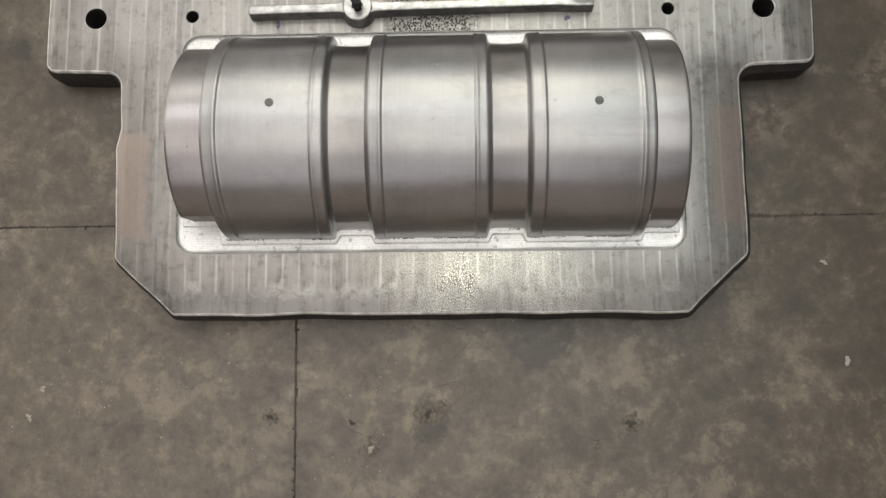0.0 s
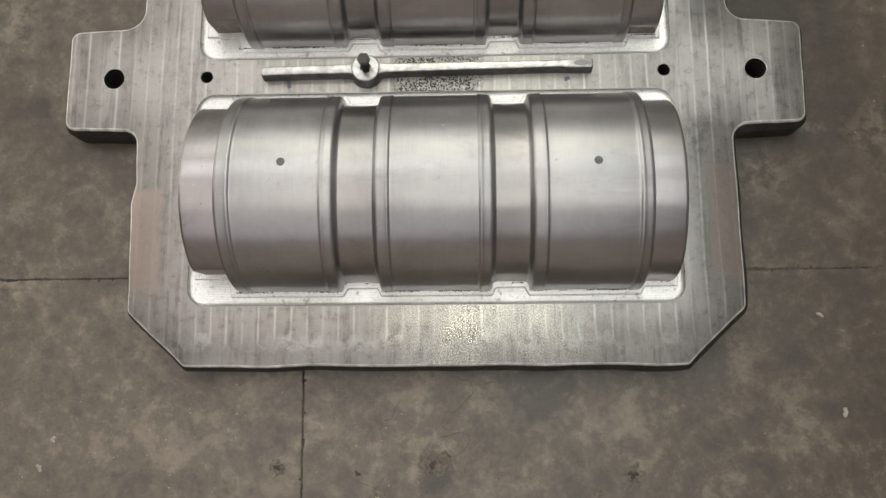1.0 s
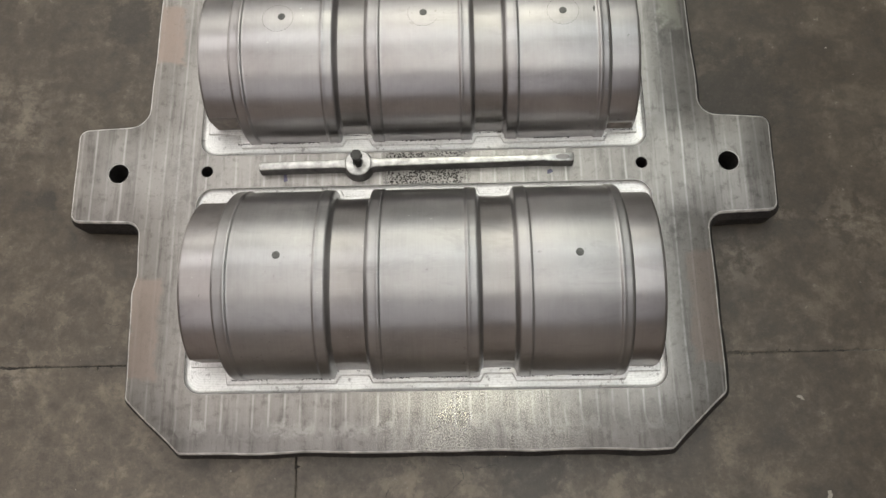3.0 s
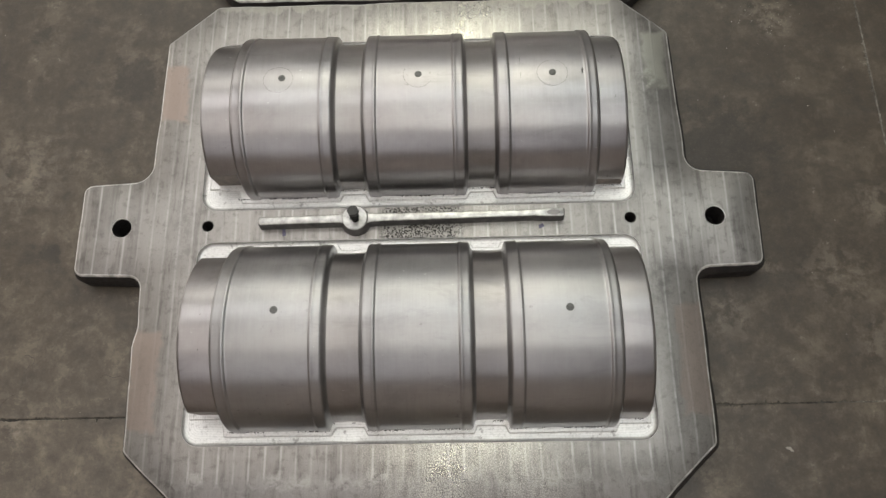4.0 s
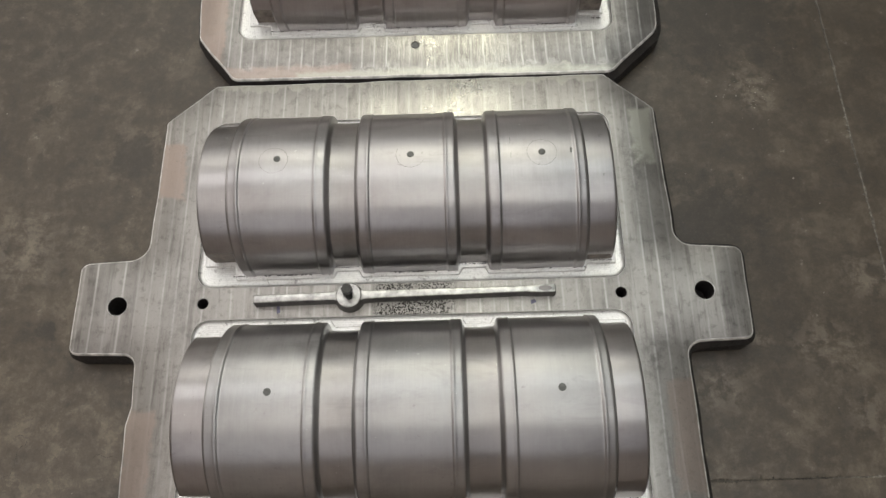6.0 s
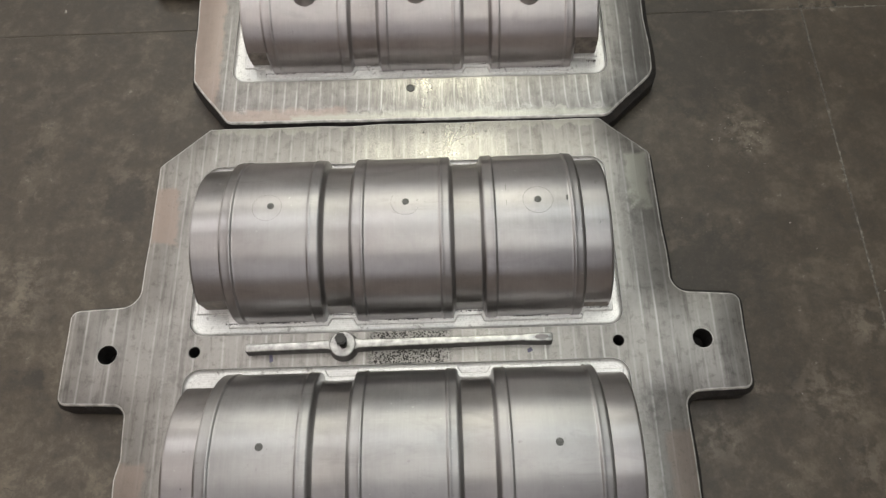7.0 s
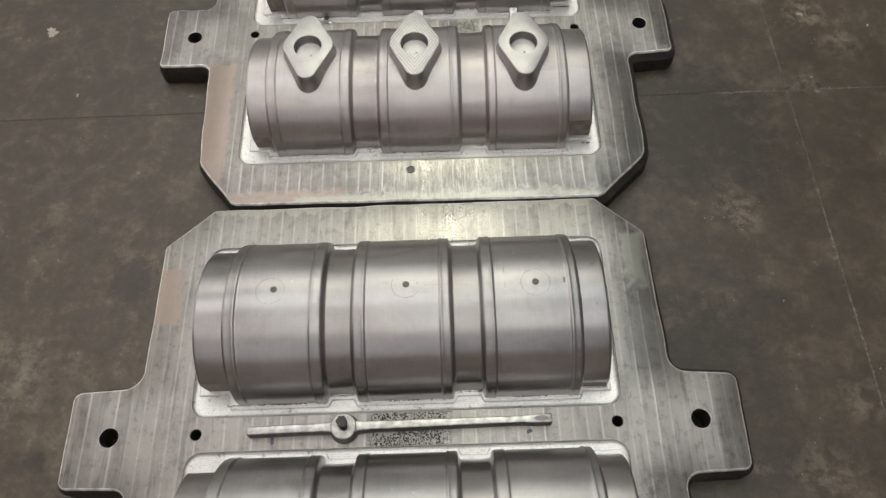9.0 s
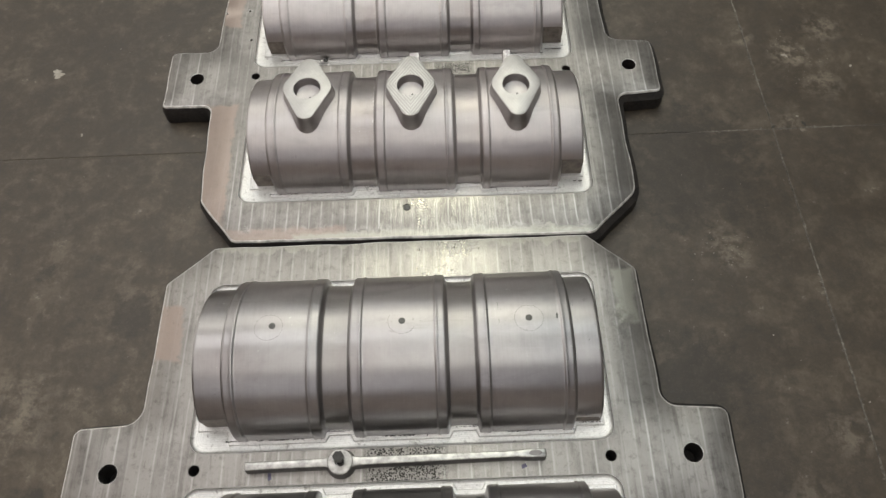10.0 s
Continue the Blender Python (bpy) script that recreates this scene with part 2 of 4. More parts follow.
def brushed_material(name, dark, light, rough_lo, rough_hi, uneven=2.5, rims=False):
    """Core metal polished round its section, with cloudy stains, rub marks and small nicks; rims: burred along both ends of a waist."""
    n = Nodes(name)
    p = n.xyz()
    brush = n.noise(30.0, 6.0, 0.7, n.scaled(0.9, 8.0, 8.0))
    rings = n.noise(120.0, 4.0, 0.6, n.scaled(3.0, 0.15, 0.15))
    cloud = n.noise(9.0, 6.0, 0.65, None, 0.3)
    patch = n.noise(3.4, 3.0, 0.5)
    rub = n.noise(16.0, 5.0, 0.7, n.scaled(0.5, 1.4, 1.4), 0.8)
    base = n.mix(n.span(n.maths("ADD", n.maths("MULTIPLY", cloud, 0.85), n.maths("MULTIPLY", rings, 0.15)), 0.36, 0.66), dark, light)
    base = n.mix(n.maths("MULTIPLY", n.span(patch, 0.42, 0.66), 0.3), base, tuple(c * k for c, k in zip(light, (0.93, 0.98, 0.98))))
    tint = n.noise(4.2, 4.0, 0.6, n.scaled(1.2, 1.0, 1.0))
    base = n.mix(n.maths("MULTIPLY", n.span(tint, 0.44, 0.62), 0.3), base, tuple(c * k for c, k in zip(light, (1.0, 0.94, 0.92))))
    scratch = n.noise(55.0, 4.0, 0.7, n.scaled(0.35, 6.0, 6.0, 0.0))
    base = n.mix(n.maths("MULTIPLY", n.span(scratch, 0.55, 0.75), 0.07), base, (0.7, 0.69, 0.68))
    hatch = n.noise(90.0, 4.0, 0.65, n.scaled(3.6, 0.3, 0.3))
    base = n.mix(n.maths("MULTIPLY", n.span(hatch, 0.5, 0.7), 0.07), base, (0.24, 0.23, 0.225))
    base = n.mix(n.maths("MULTIPLY", n.span(rub, 0.56, 0.7), 0.22), base, tuple(c * 0.55 for c in dark))
    fleck = n.maths("MULTIPLY", n.span(n.noise(85.0, 3.0, 0.6), 0.66, 0.74), n.span(n.noise(11.0, 2.0), 0.48, 0.6))
    base = n.mix(n.maths("MULTIPLY", fleck, 0.3), base, (0.1, 0.09, 0.085))
    nick = n.maths("MULTIPLY", n.span(n.noise(160.0, 2.0, 0.5, n.scaled(0.5, 1.0, 1.0)), 0.75, 0.8), 0.4)
    base = n.mix(nick, base, (0.75, 0.74, 0.72))
    rough = n.span(n.maths("ADD", n.maths("MULTIPLY", hatch, 0.25), n.maths("MULTIPLY", cloud, 0.75)), 0.36, 0.64, rough_lo, rough_hi)
    dent = n.noise(13.0, 2.0, 0.5, n.scaled(0.8, 1.0, 1.0))
    height = n.maths("ADD", n.maths("MULTIPLY", brush, 0.03), n.maths("MULTIPLY", rings, 0.12))
    height = n.maths("ADD", height, n.maths("MULTIPLY", dent, uneven))
    if rims:
        off = n.maths("ABSOLUTE", n.maths("SUBTRACT", n.maths("ABSOLUTE", p[0]), 0.108))
        burr = n.noise(150.0, 4.0, 0.7)
        rim = n.span(n.maths("ADD", off, n.maths("MULTIPLY", n.maths("SUBTRACT", burr, 0.5), 0.01)), 0.0262, 0.0295)
        rim = n.maths("MULTIPLY", rim, n.span(n.noise(14.0, 3.0, 0.6), 0.46, 0.6))
        base = n.mix(n.maths("MULTIPLY", rim, n.span(burr, 0.42, 0.6)), base, (0.62, 0.6, 0.58))
        base = n.mix(n.maths("MULTIPLY", rim, n.span(burr, 0.46, 0.36, 0.0, 0.6)), base, (0.1, 0.088, 0.08))
        height = n.maths("ADD", height, n.maths("MULTIPLY", n.maths("MULTIPLY", rim, burr), 9.0))
    along = n.node("ShaderNodeCombineXYZ", {0: 1.0, 1: 0.0, 2: 0.0}).outputs[0]
    return n.finish(base, rough, 1.0, height, 0.055, 0.0005, Anisotropic=0.7, Tangent=along)


def plain_metal(name, colour, rough, metal=1.0, vary=0.25, scale=40.0):
    n = Nodes(name)
    g = n.noise(scale, 4.0, 0.6)
    base = n.mix(n.span(g, 0.3, 0.7), tuple(c * (1 - vary) for c in colour), tuple(min(1, c * (1 + vary)) for c in colour))
    return n.finish(base, n.span(g, 0.3, 0.7, rough * 0.85, min(1, rough * 1.15)), metal, g, 0.2, 0.0004)


def cutter_face_material(name, marked):
    """Flange faces with nested cutter marks, rubbed away on some pads."""
    n = Nodes(name)
    p = n.xyz()
    g = n.noise(60.0, 5.0, 0.65)
    rubbed = n.noise(22.0, 4.0, 0.65)
    d = n.maths("ADD", n.maths("MULTIPLY", n.maths("ABSOLUTE", p[0]), 1.5), n.maths("ABSOLUTE", p[1]))
    d = n.maths("ADD", d, n.maths("MULTIPLY", rubbed, 0.004))
    wave = n.maths("MULTIPLY", n.maths("SINE", n.maths("MULTIPLY", d, 640.0)), n.span(rubbed, 0.62 - 0.4 * marked, 0.72 - 0.4 * marked, 0.12, 1.0))
    base = n.mix(n.span(wave, -1.0, 1.0), (0.36, 0.35, 0.34), (0.5, 0.49, 0.475))
    base = n.mix(n.maths("MULTIPLY", n.span(g, 0.45, 0.66), 0.5), base, (0.4, 0.39, 0.375))
    base = n.mix(n.maths("MULTIPLY", n.span(rubbed, 0.52, 0.66), 0.35), base, (0.62, 0.61, 0.58))
    return n.finish(base, n.span(g, 0.3, 0.7, 0.36, 0.52), 0.85, n.maths("ADD", wave, g), 0.45, 0.0004)


def concrete_material():
    """Dark trowelled workshop concrete with cloudy pale scuffs, trowel sweeps, oil stains and grit."""
    n = Nodes("dark_concrete")
    w = n.node("ShaderNodeNewGeometry").outputs["Position"]
    bend = n.node("ShaderNodeTexNoise", {"Vector": w, "Scale": 2.6, "Detail": 3.0}).outputs[1]
    bend = n.node("ShaderNodeVectorMath", {0: bend, 1: (0.5, 0.5, 0.5)}, operation="SUBTRACT").outputs[0]
    bent = n.node("ShaderNodeVectorMath", {0: bend, 1: (0.06, 0.06, 0.0), 2: w}, operation="MULTIPLY_ADD").outputs[0]
    big = n.noise(1.7, 6.0, 0.62, w, 0.4)
    mid = n.noise(7.0, 9.0, 0.7, bent, 0.2)
    blot = n.noise(12.0, 11.0, 0.74, bent, 0.15)
    chip = n.noise(34.0, 8.0, 0.7, bent, 0.1)
    wisp = n.noise(9.0, 8.0, 0.7, n.scaled(1.9, 0.9, 1.0, 35.0, bent), 0.2)
    small = n.noise(42.0, 7.0, 0.72, w)
    grit = n.noise(260.0, 3.0, 0.7, w)
    at = n.xyz(w)
    base = n.mix(n.span(big, 0.36, 0.64), (0.048, 0.0395, 0.0285), (0.072, 0.0595, 0.043))
    base = n.mix(n.maths("MULTIPLY", n.span(mid, 0.44, 0.64), 0.55), base, (0.095, 0.08, 0.059))
    # paler, trodden zone in front of the moulds, weaker towards the east
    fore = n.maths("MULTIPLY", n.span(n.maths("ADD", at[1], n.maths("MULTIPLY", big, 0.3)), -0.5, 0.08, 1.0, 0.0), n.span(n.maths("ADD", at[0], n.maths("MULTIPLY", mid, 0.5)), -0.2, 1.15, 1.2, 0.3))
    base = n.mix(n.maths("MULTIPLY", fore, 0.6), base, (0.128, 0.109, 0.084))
    # base colour darkens towards the east and north
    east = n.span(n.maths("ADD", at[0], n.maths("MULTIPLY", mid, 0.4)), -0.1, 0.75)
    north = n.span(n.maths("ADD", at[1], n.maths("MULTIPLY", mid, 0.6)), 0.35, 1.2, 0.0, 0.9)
    darker = n.maths("MULTIPLY", n.maths("MAXIMUM", east, north), n.maths("SUBTRACT", 1.0, fore, clamp=True))
    base = n.mix(n.maths("MULTIPLY", darker, n.span(east, 0.0, 1.0, 0.85, 0.48)), base, (0.0425, 0.0355, 0.0275))
    tread = n.maths("SUBTRACT", n.maths("ADD", fore, 0.25), n.maths("MULTIPLY", darker, 0.22), clamp=True)
    # cloudy scuffs with soft outer and crisper inner edges
    base = n.mix(n.maths("MULTIPLY", n.maths("MULTIPLY", n.span(blot, 0.49, 0.6), n.span(mid, 0.4, 0.54)), n.span(tread, 0.0, 1.0, 0.14, 0.52)), base, (0.185, 0.158, 0.116))
    base = n.mix(n.maths("MULTIPLY", n.maths("MULTIPLY", n.span(blot, 0.54, 0.565), n.span(big, 0.4, 0.56)), n.span(tread, 0.0, 1.0, 0.04, 0.32)), base, (0.215, 0.184, 0.138))
    base = n.mix(n.maths("MULTIPLY", n.maths("MULTIPLY", n.span(chip, 0.535, 0.565), n.span(blot, 0.44, 0.56)), n.span(tread, 0.0, 1.0, 0.06, 0.48)), base, (0.2, 0.172, 0.128))
    base = n.mix(n.maths("MULTIPLY", n.span(chip, 0.46, 0.4), 0.3), base, (0.04, 0.0355, 0.029))
    # trowel sweeps
    base = n.mix(n.maths("MULTIPLY", n.maths("MULTIPLY", n.span(wisp, 0.54, 0.62), n.span(blot, 0.42, 0.55)), n.span(tread, 0.0, 1.0, 0.07, 0.28)), base, (0.21, 0.182, 0.142))
    base = n.mix(n.maths("MULTIPLY", n.span(wisp, 0.46, 0.36), 0.25), base, (0.037, 0.0325, 0.027))
    base = n.mix(n.maths("MULTIPLY", n.span(blot, 0.46, 0.38), 0.5), base, (0.038, 0.034, 0.0285))
    base = n.mix(n.maths("MULTIPLY", n.span(small, 0.52, 0.68), n.span(tread, 0.0, 1.0, 0.1, 0.3)), base, (0.2, 0.176, 0.14))
    base = n.mix(n.maths("MULTIPLY", n.span(small, 0.46, 0.34), 0.3), base, (0.034, 0.03, 0.0255))
    chalk = n.maths("MULTIPLY", n.span(small, 0.61, 0.66), n.span(blot, 0.53, 0.6))
    base = n.mix(n.maths("MULTIPLY", chalk, 0.4), base, (0.3, 0.275, 0.235))
    # oil soaked in, mostly near the joints of the east bays
    oil = n.maths("MULTIPLY", n.span(n.noise(3.1, 6.0, 0.66, bent), 0.56, 0.68), 0.4)
    base = n.mix(oil, base, (0.03, 0.0265, 0.0225))
    # dark spills beside the mould
    for x, y, r in ((0.161, -0.478, 0.06), (-0.005, -0.592, 0.035), (0.62, 0.62, 0.17), (-0.525, 0.322, 0.055), (0.53, 0.13, 0.1), (-0.722, 0.42, 0.02), (-0.651, -0.022, 0.02)):
        away = n.node("ShaderNodeVectorMath", {0: bent, 1: (x, y, 0.0)}, operation="DISTANCE").outputs["Value"]
        spill = n.span(n.maths("ADD", away, n.maths("MULTIPLY", n.maths("SUBTRACT", chip, 0.5), r * 3.0)), r * 0.6, r * 1.1, 0.55, 0.0)
        base = n.mix(spill, base, (0.029, 0.0255, 0.021))
    # rubbed, chalky scuffs
    for x, y, r, much in ((0.656, 0.408, 0.055, 0.42), (0.909, 0.921, 0.05, 0.7), (1.018, 0.997, 0.05, 0.5), (0.972, 0.83, 0.05, 0.45), (0.872, 0.717, 0.03, 0.55), (0.819, 0.975, 0.025, 0.6), (0.79, 0.025, 0.05, 0.4),
                          (0.709, -0.104, 0.07, 0.35), (0.519, -0.159, 0.05, 0.35), (0.603, -0.081, 0.02, 0.5), (0.743, -0.218, 0.05, 0.35), (-0.703, 0.133, 0.09, 0.35), (-0.66, -0.328, 0.03, 0.6)):
        away = n.node("ShaderNodeVectorMath", {0: bent, 1: (x, y, 0.0)}, operation="DISTANCE").outputs["Value"]
        scuff = n.span(n.maths("ADD", away, n.maths("MULTIPLY", n.maths("SUBTRACT", small, 0.5), r * 2.0)), r * 0.3, r * 1.2, much * 0.6, 0.0)
        base = n.mix(n.maths("MULTIPLY", scuff, n.span(chip, 0.45, 0.56)), base, (0.3, 0.265, 0.21))
    base = n.mix(n.maths("MULTIPLY", n.span(grit, 0.58, 0.72), 0.22), base, (0.15, 0.135, 0.112))
    base = n.mix(n.maths("MULTIPLY", n.span(grit, 0.42, 0.3), 0.3), base, (0.026, 0.0245, 0.022))
    base = n.mix(1.0, base, (1.16, 1.125, 1.12), "MULTIPLY")
    rough = n.span(n.maths("ADD", n.maths("MULTIPLY", mid, 0.6), n.maths("MULTIPLY", small, 0.4)), 0.32, 0.68, 0.3, 0.52)
    height = n.maths("ADD", n.maths("MULTIPLY", small, 0.6), n.maths("MULTIPLY", grit, 0.3))
    height = n.maths("ADD", height, mid)
    return n.finish(base, rough, 0.0, height, 0.4, 0.002, Specular_IOR_Level=n.span(fore, 0.0, 1.0, 0.36, 0.62))


def joint_material():
    """Joint filler: black dirt, with pale mortar left in the joints of the east bays."""
    n = Nodes("joint_filler")
    a, b = n.noise(28.0, 5.0, 0.7), n.noise(160.0, 3.0, 0.7)
    dirt = n.mix(n.span(a, 0.35, 0.65), (0.022, 0.0195, 0.0165), (0.075, 0.066, 0.054))
    pale = n.mix(n.span(b, 0.35, 0.65), (0.09, 0.082, 0.07), (0.25, 0.23, 0.195))
    # worn level and trodden over in the north-west bays
    p = n.xyz()
    flush = n.maths("MULTIPLY", n.span(p[0], -0.3, -0.45), n.span(p[1], 0.2, 0.5))
    dirt = n.mix(n.maths("MULTIPLY", flush, 0.8), dirt, (0.085, 0.073, 0.057))
    there = n.maths("MULTIPLY", n.span(p[0], 0.62, 0.72), n.span(n.noise(5.0, 5.0, 0.7), 0.38, 0.6, 0.1, 1.0))
    return n.finish(n.mix(there, dirt, pale), 0.9, 0.0, b, 0.6, 0.001)


def plain(name, colour, rough, vary=0.15, scale=8.0):
    return plain_metal(name, colour, rough, 0.0, vary, scale)


STEEL = milled_plate_material("milled_steel", ((-0.433, -0.255, 0.022, 0.078, 0.8), (0.432, -0.235, 0.024, 0.085, 0.75), (-0.43, 0.252, 0.023, 0.055, 1.0)), (0.422, 0.295, 0.019, 0.055), (0.005, 0.0, 0.065, 0.045), 0.415, 0.0, ((0.393, -0.22, 0.014, 0.13), (0.4, -0.11, 0.02, 0.03), (0.4, 0.2, 0.016, 0.09), (-0.395, -0.02, 0.02, 0.06), (0.36, 0.05, 0.02, 0.025), (0.42, 0.23, 0.03, 0.03), (0.3, -0.4, 0.07, 0.02), (-0.3, -0.42, 0.07, 0.012)), 0.15)
STEEL_B = milled_plate_material("milled_steel_worn", ((-0.425, -0.25, 0.036, 0.17, 1.0), (-0.43, 0.26, 0.022, 0.1, 1.0), (-0.28, -0.425, 0.14, 0.022, 0.8)), (0.06, -0.43, 0.3, 0.012), (0.09, 0.01, 0.04, 0.015), -0.413, 3.7, ((0.43, -0.27, 0.02, 0.1), (0.41, 0.1, 0.03, 0.05), (-0.4, 0.02, 0.03, 0.05), (0.3, -0.41, 0.06, 0.015), (-0.05, -0.395, 0.12, 0.012)), 0.4, 0.76)
RECESS = bright_recess_material()
FLANK = mill_scale_material()
# worn bare lip of the plates, lightened to carry the edge highlight
EDGE = plain_metal("worn_edge_highlight", (0.66, 0.645, 0.62), 0.42, 0.5, 0.4, 60.0)
CORE = brushed_material("polished_core_metal", (0.278, 0.267, 0.266), (0.405, 0.391, 0.39), 0.3, 0.4, 4.0)
CORE_SATIN = brushed_material("satin_core_metal", (0.285, 0.28, 0.279), (0.415, 0.409, 0.406), 0.35, 0.43, 4.0)
CORE_DULL = brushed_material("dulled_core_metal", (0.33, 0.308, 0.305), (0.5, 0.474, 0.47), 0.36, 0.5, 12.0)
WAIST_DULL = brushed_material("dulled_waist_metal", (0.26, 0.238, 0.232), (0.4, 0.372, 0.365), 0.31, 0.42, 7.0, True)
WAIST = brushed_material("polished_waist_metal", (0.255, 0.242, 0.236), (0.375, 0.36, 0.353), 0.31, 0.42, 2.5, True)
COLLAR = brushed_material("polished_collar_metal", (0.3, 0.284, 0.28), (0.42, 0.402, 0.4), 0.3, 0.37, 4.0)
BAR = plain_metal("bright_bar_metal", (0.4, 0.395, 0.38), 0.33, 1.0, 0.4, 70.0)
# shaded copy of the bar metal for its steep sides
BAR_SHADED = plain_metal("shaded_bar_metal", (0.17, 0.165, 0.16), 0.42, 0.9, 0.4, 60.0)
PAD_FACES = [cutter_face_material("pad_face_metal", marked) for marked in (0.1, 1.0, 0.2)]
FLANGE = plain_metal("flange_wall_metal", (0.44, 0.42, 0.415), 0.42, 1.0, 0.15, 30.0)
BLACK_STEEL = plain_metal("black_oxide_steel", (0.035, 0.034, 0.032), 0.4, 0.6, 0.4, 120.0)
BROWN_FLAT = plain_metal("dull_brown_metal", (0.17, 0.145, 0.125), 0.5, 0.7, 0.5, 70.0)
PLUG = plain_metal("grey_plug_metal", (0.1, 0.1, 0.095), 0.5, 0.7, 0.3, 200.0)
INK = plain("violet_ink", (0.085, 0.078, 0.13), 0.5, 0.3, 150.0)
SCRIBE = plain_metal("scribed_line_metal", (0.18, 0.17, 0.166), 0.45, 0.8, 0.2, 90.0)
CONCRETE = concrete_material()
DIRT = joint_material()
DARK_CHIP = plain("dark_chip", (0.045, 0.041, 0.035), 0.8, 0.4, 150.0)
BROKEN = plain("broken_concrete", (0.12, 0.103, 0.082), 0.85, 0.6, 160.0)
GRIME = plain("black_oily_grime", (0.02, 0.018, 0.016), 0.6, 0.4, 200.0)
CHALK = plain("pale_mortar", (0.33, 0.305, 0.26), 0.85, 0.2, 120.0)
WALL_WARM = plain("warm_grey_wall_paint", (0.62, 0.55, 0.5), 0.8, 0.12, 1.5)
WALL_COOL = plain("cool_grey_wall_paint", (0.68, 0.68, 0.67), 0.8, 0.12, 1.5)
WALL_DIM = plain("dim_brown_wall_paint", (0.7, 0.62, 0.57), 0.8, 0.12, 1.5)
ROOF = plain("grey_roof_sheet", (0.22, 0.21, 0.205), 0.7, 0.15, 1.0)


# ---- mesh helpers ----
def mesh_of(name, bm, material, smooth=True, angle=35):
    me = bpy.data.meshes.new(name)
    bmesh.ops.recalc_face_normals(bm, faces=bm.faces)
    bm.to_mesh(me)
    bm.free()
    me.materials.append(material)
    if smooth:
        for f in me.polygons:
            f.use_smooth = True
        me.set_sharp_from_angle(angle=radians(angle))
    return me


def part(name, bm, material, parent, label="", angle=35):
    ob = new(name, mesh_of(name, bm, material, angle=angle))
    ob.parent = parent
    if label:
        tagged(ob, label)
    return ob


def thing(name, label, category, at=None, group="", kind=""):
    ob = new(name)
    if at is not None:
        ob.matrix_world = at
    return tagged(ob, label, category, group, kind)


def box(bm, x0, y0, z0, x1, y1, z1):
    v = [bm.verts.new((x, y, z)) for z in (z0, z1) for x, y in ((x0, y0), (x1, y0), (x1, y1), (x0, y1))]
    for q in ((3, 2, 1, 0), (4, 5, 6, 7), (0, 1, 5, 4), (1, 2, 6, 5), (2, 3, 7, 6), (3, 0, 4, 7)):
        bm.faces.new([v[i] for i in q])


def rounded(corners, steps=8):
    """Points of a closed outline whose corners (x, y, radius) are rounded off."""
    out = []
    for i, (x, y, r) in enumerate(corners):
        here = Vector((x, y))
        a = (Vector(corners[i - 1][:2]) - here).normalized()
        b = (Vector(corners[(i + 1) % len(corners)][:2]) - here).normalized()
        half = a.angle(b) / 2
        if r <= 0:
            out.append(here)
            continue
        run = r / math.tan(half)
        mid = here + (a + b).normalized() * (r / math.sin(half))
        p, q = here + a * run - mid, here + b * run - mid
        turn = p.angle_signed(q)
        for k in range(steps + 1):
            ang = -turn * k / steps
            out.append(mid + Vector((p.x * math.cos(ang) - p.y * math.sin(ang), p.x * math.sin(ang) + p.y * math.cos(ang))))
    return out


def inset(points, d):
    """The outline (counter-clockwise) moved inwards by d."""
    out = []
    for i, p in enumerate(points):
        a, b = points[i - 1], points[(i + 1) % len(points)]
        e, f = (p - a), (b - p)
        m = Vector((-e.y, e.x)).normalized() + Vector((-f.y, f.x)).normalized()
        m = m.normalized() if m.length > 1e-9 else Vector((0, 0))
        c = max(0.4, m.dot(Vector((-e.y, e.x)).normalized()))
        out.append(p + m * d / c)
    return out


def circle(x, y, r, n=32):
    return [Vector((x + r * math.cos(2 * math.pi * i / n), y + r * math.sin(2 * math.pi * i / n))) for i in range(n)]


def ring(bm, points, z):
    return [bm.verts.new((p.x, p.y, z)) for p in points]


def band(bm, a, b):
    for i in range(len(a)):
        j = (i + 1) % len(a)
        bm.faces.new((a[i], a[j], b[j], b[i]))


def cap(bm, loops):
    """Fills a flat outline with holes."""
    edges = []
    for loop in loops:
        for i in range(len(loop)):
            a, b = loop[i], loop[(i + 1) % len(loop)]
            edges.append(bm.edges.get((a, b)) or bm.edges.new((a, b)))
    bmesh.ops.triangle_fill(bm, edges=edges, use_beauty=True, use_dissolve=False)


# ---- setting: floor, walls, roof ----
TOP = 0.05  # height of the mould plates
RIM = 0.005  # depth of the recesses round the cores


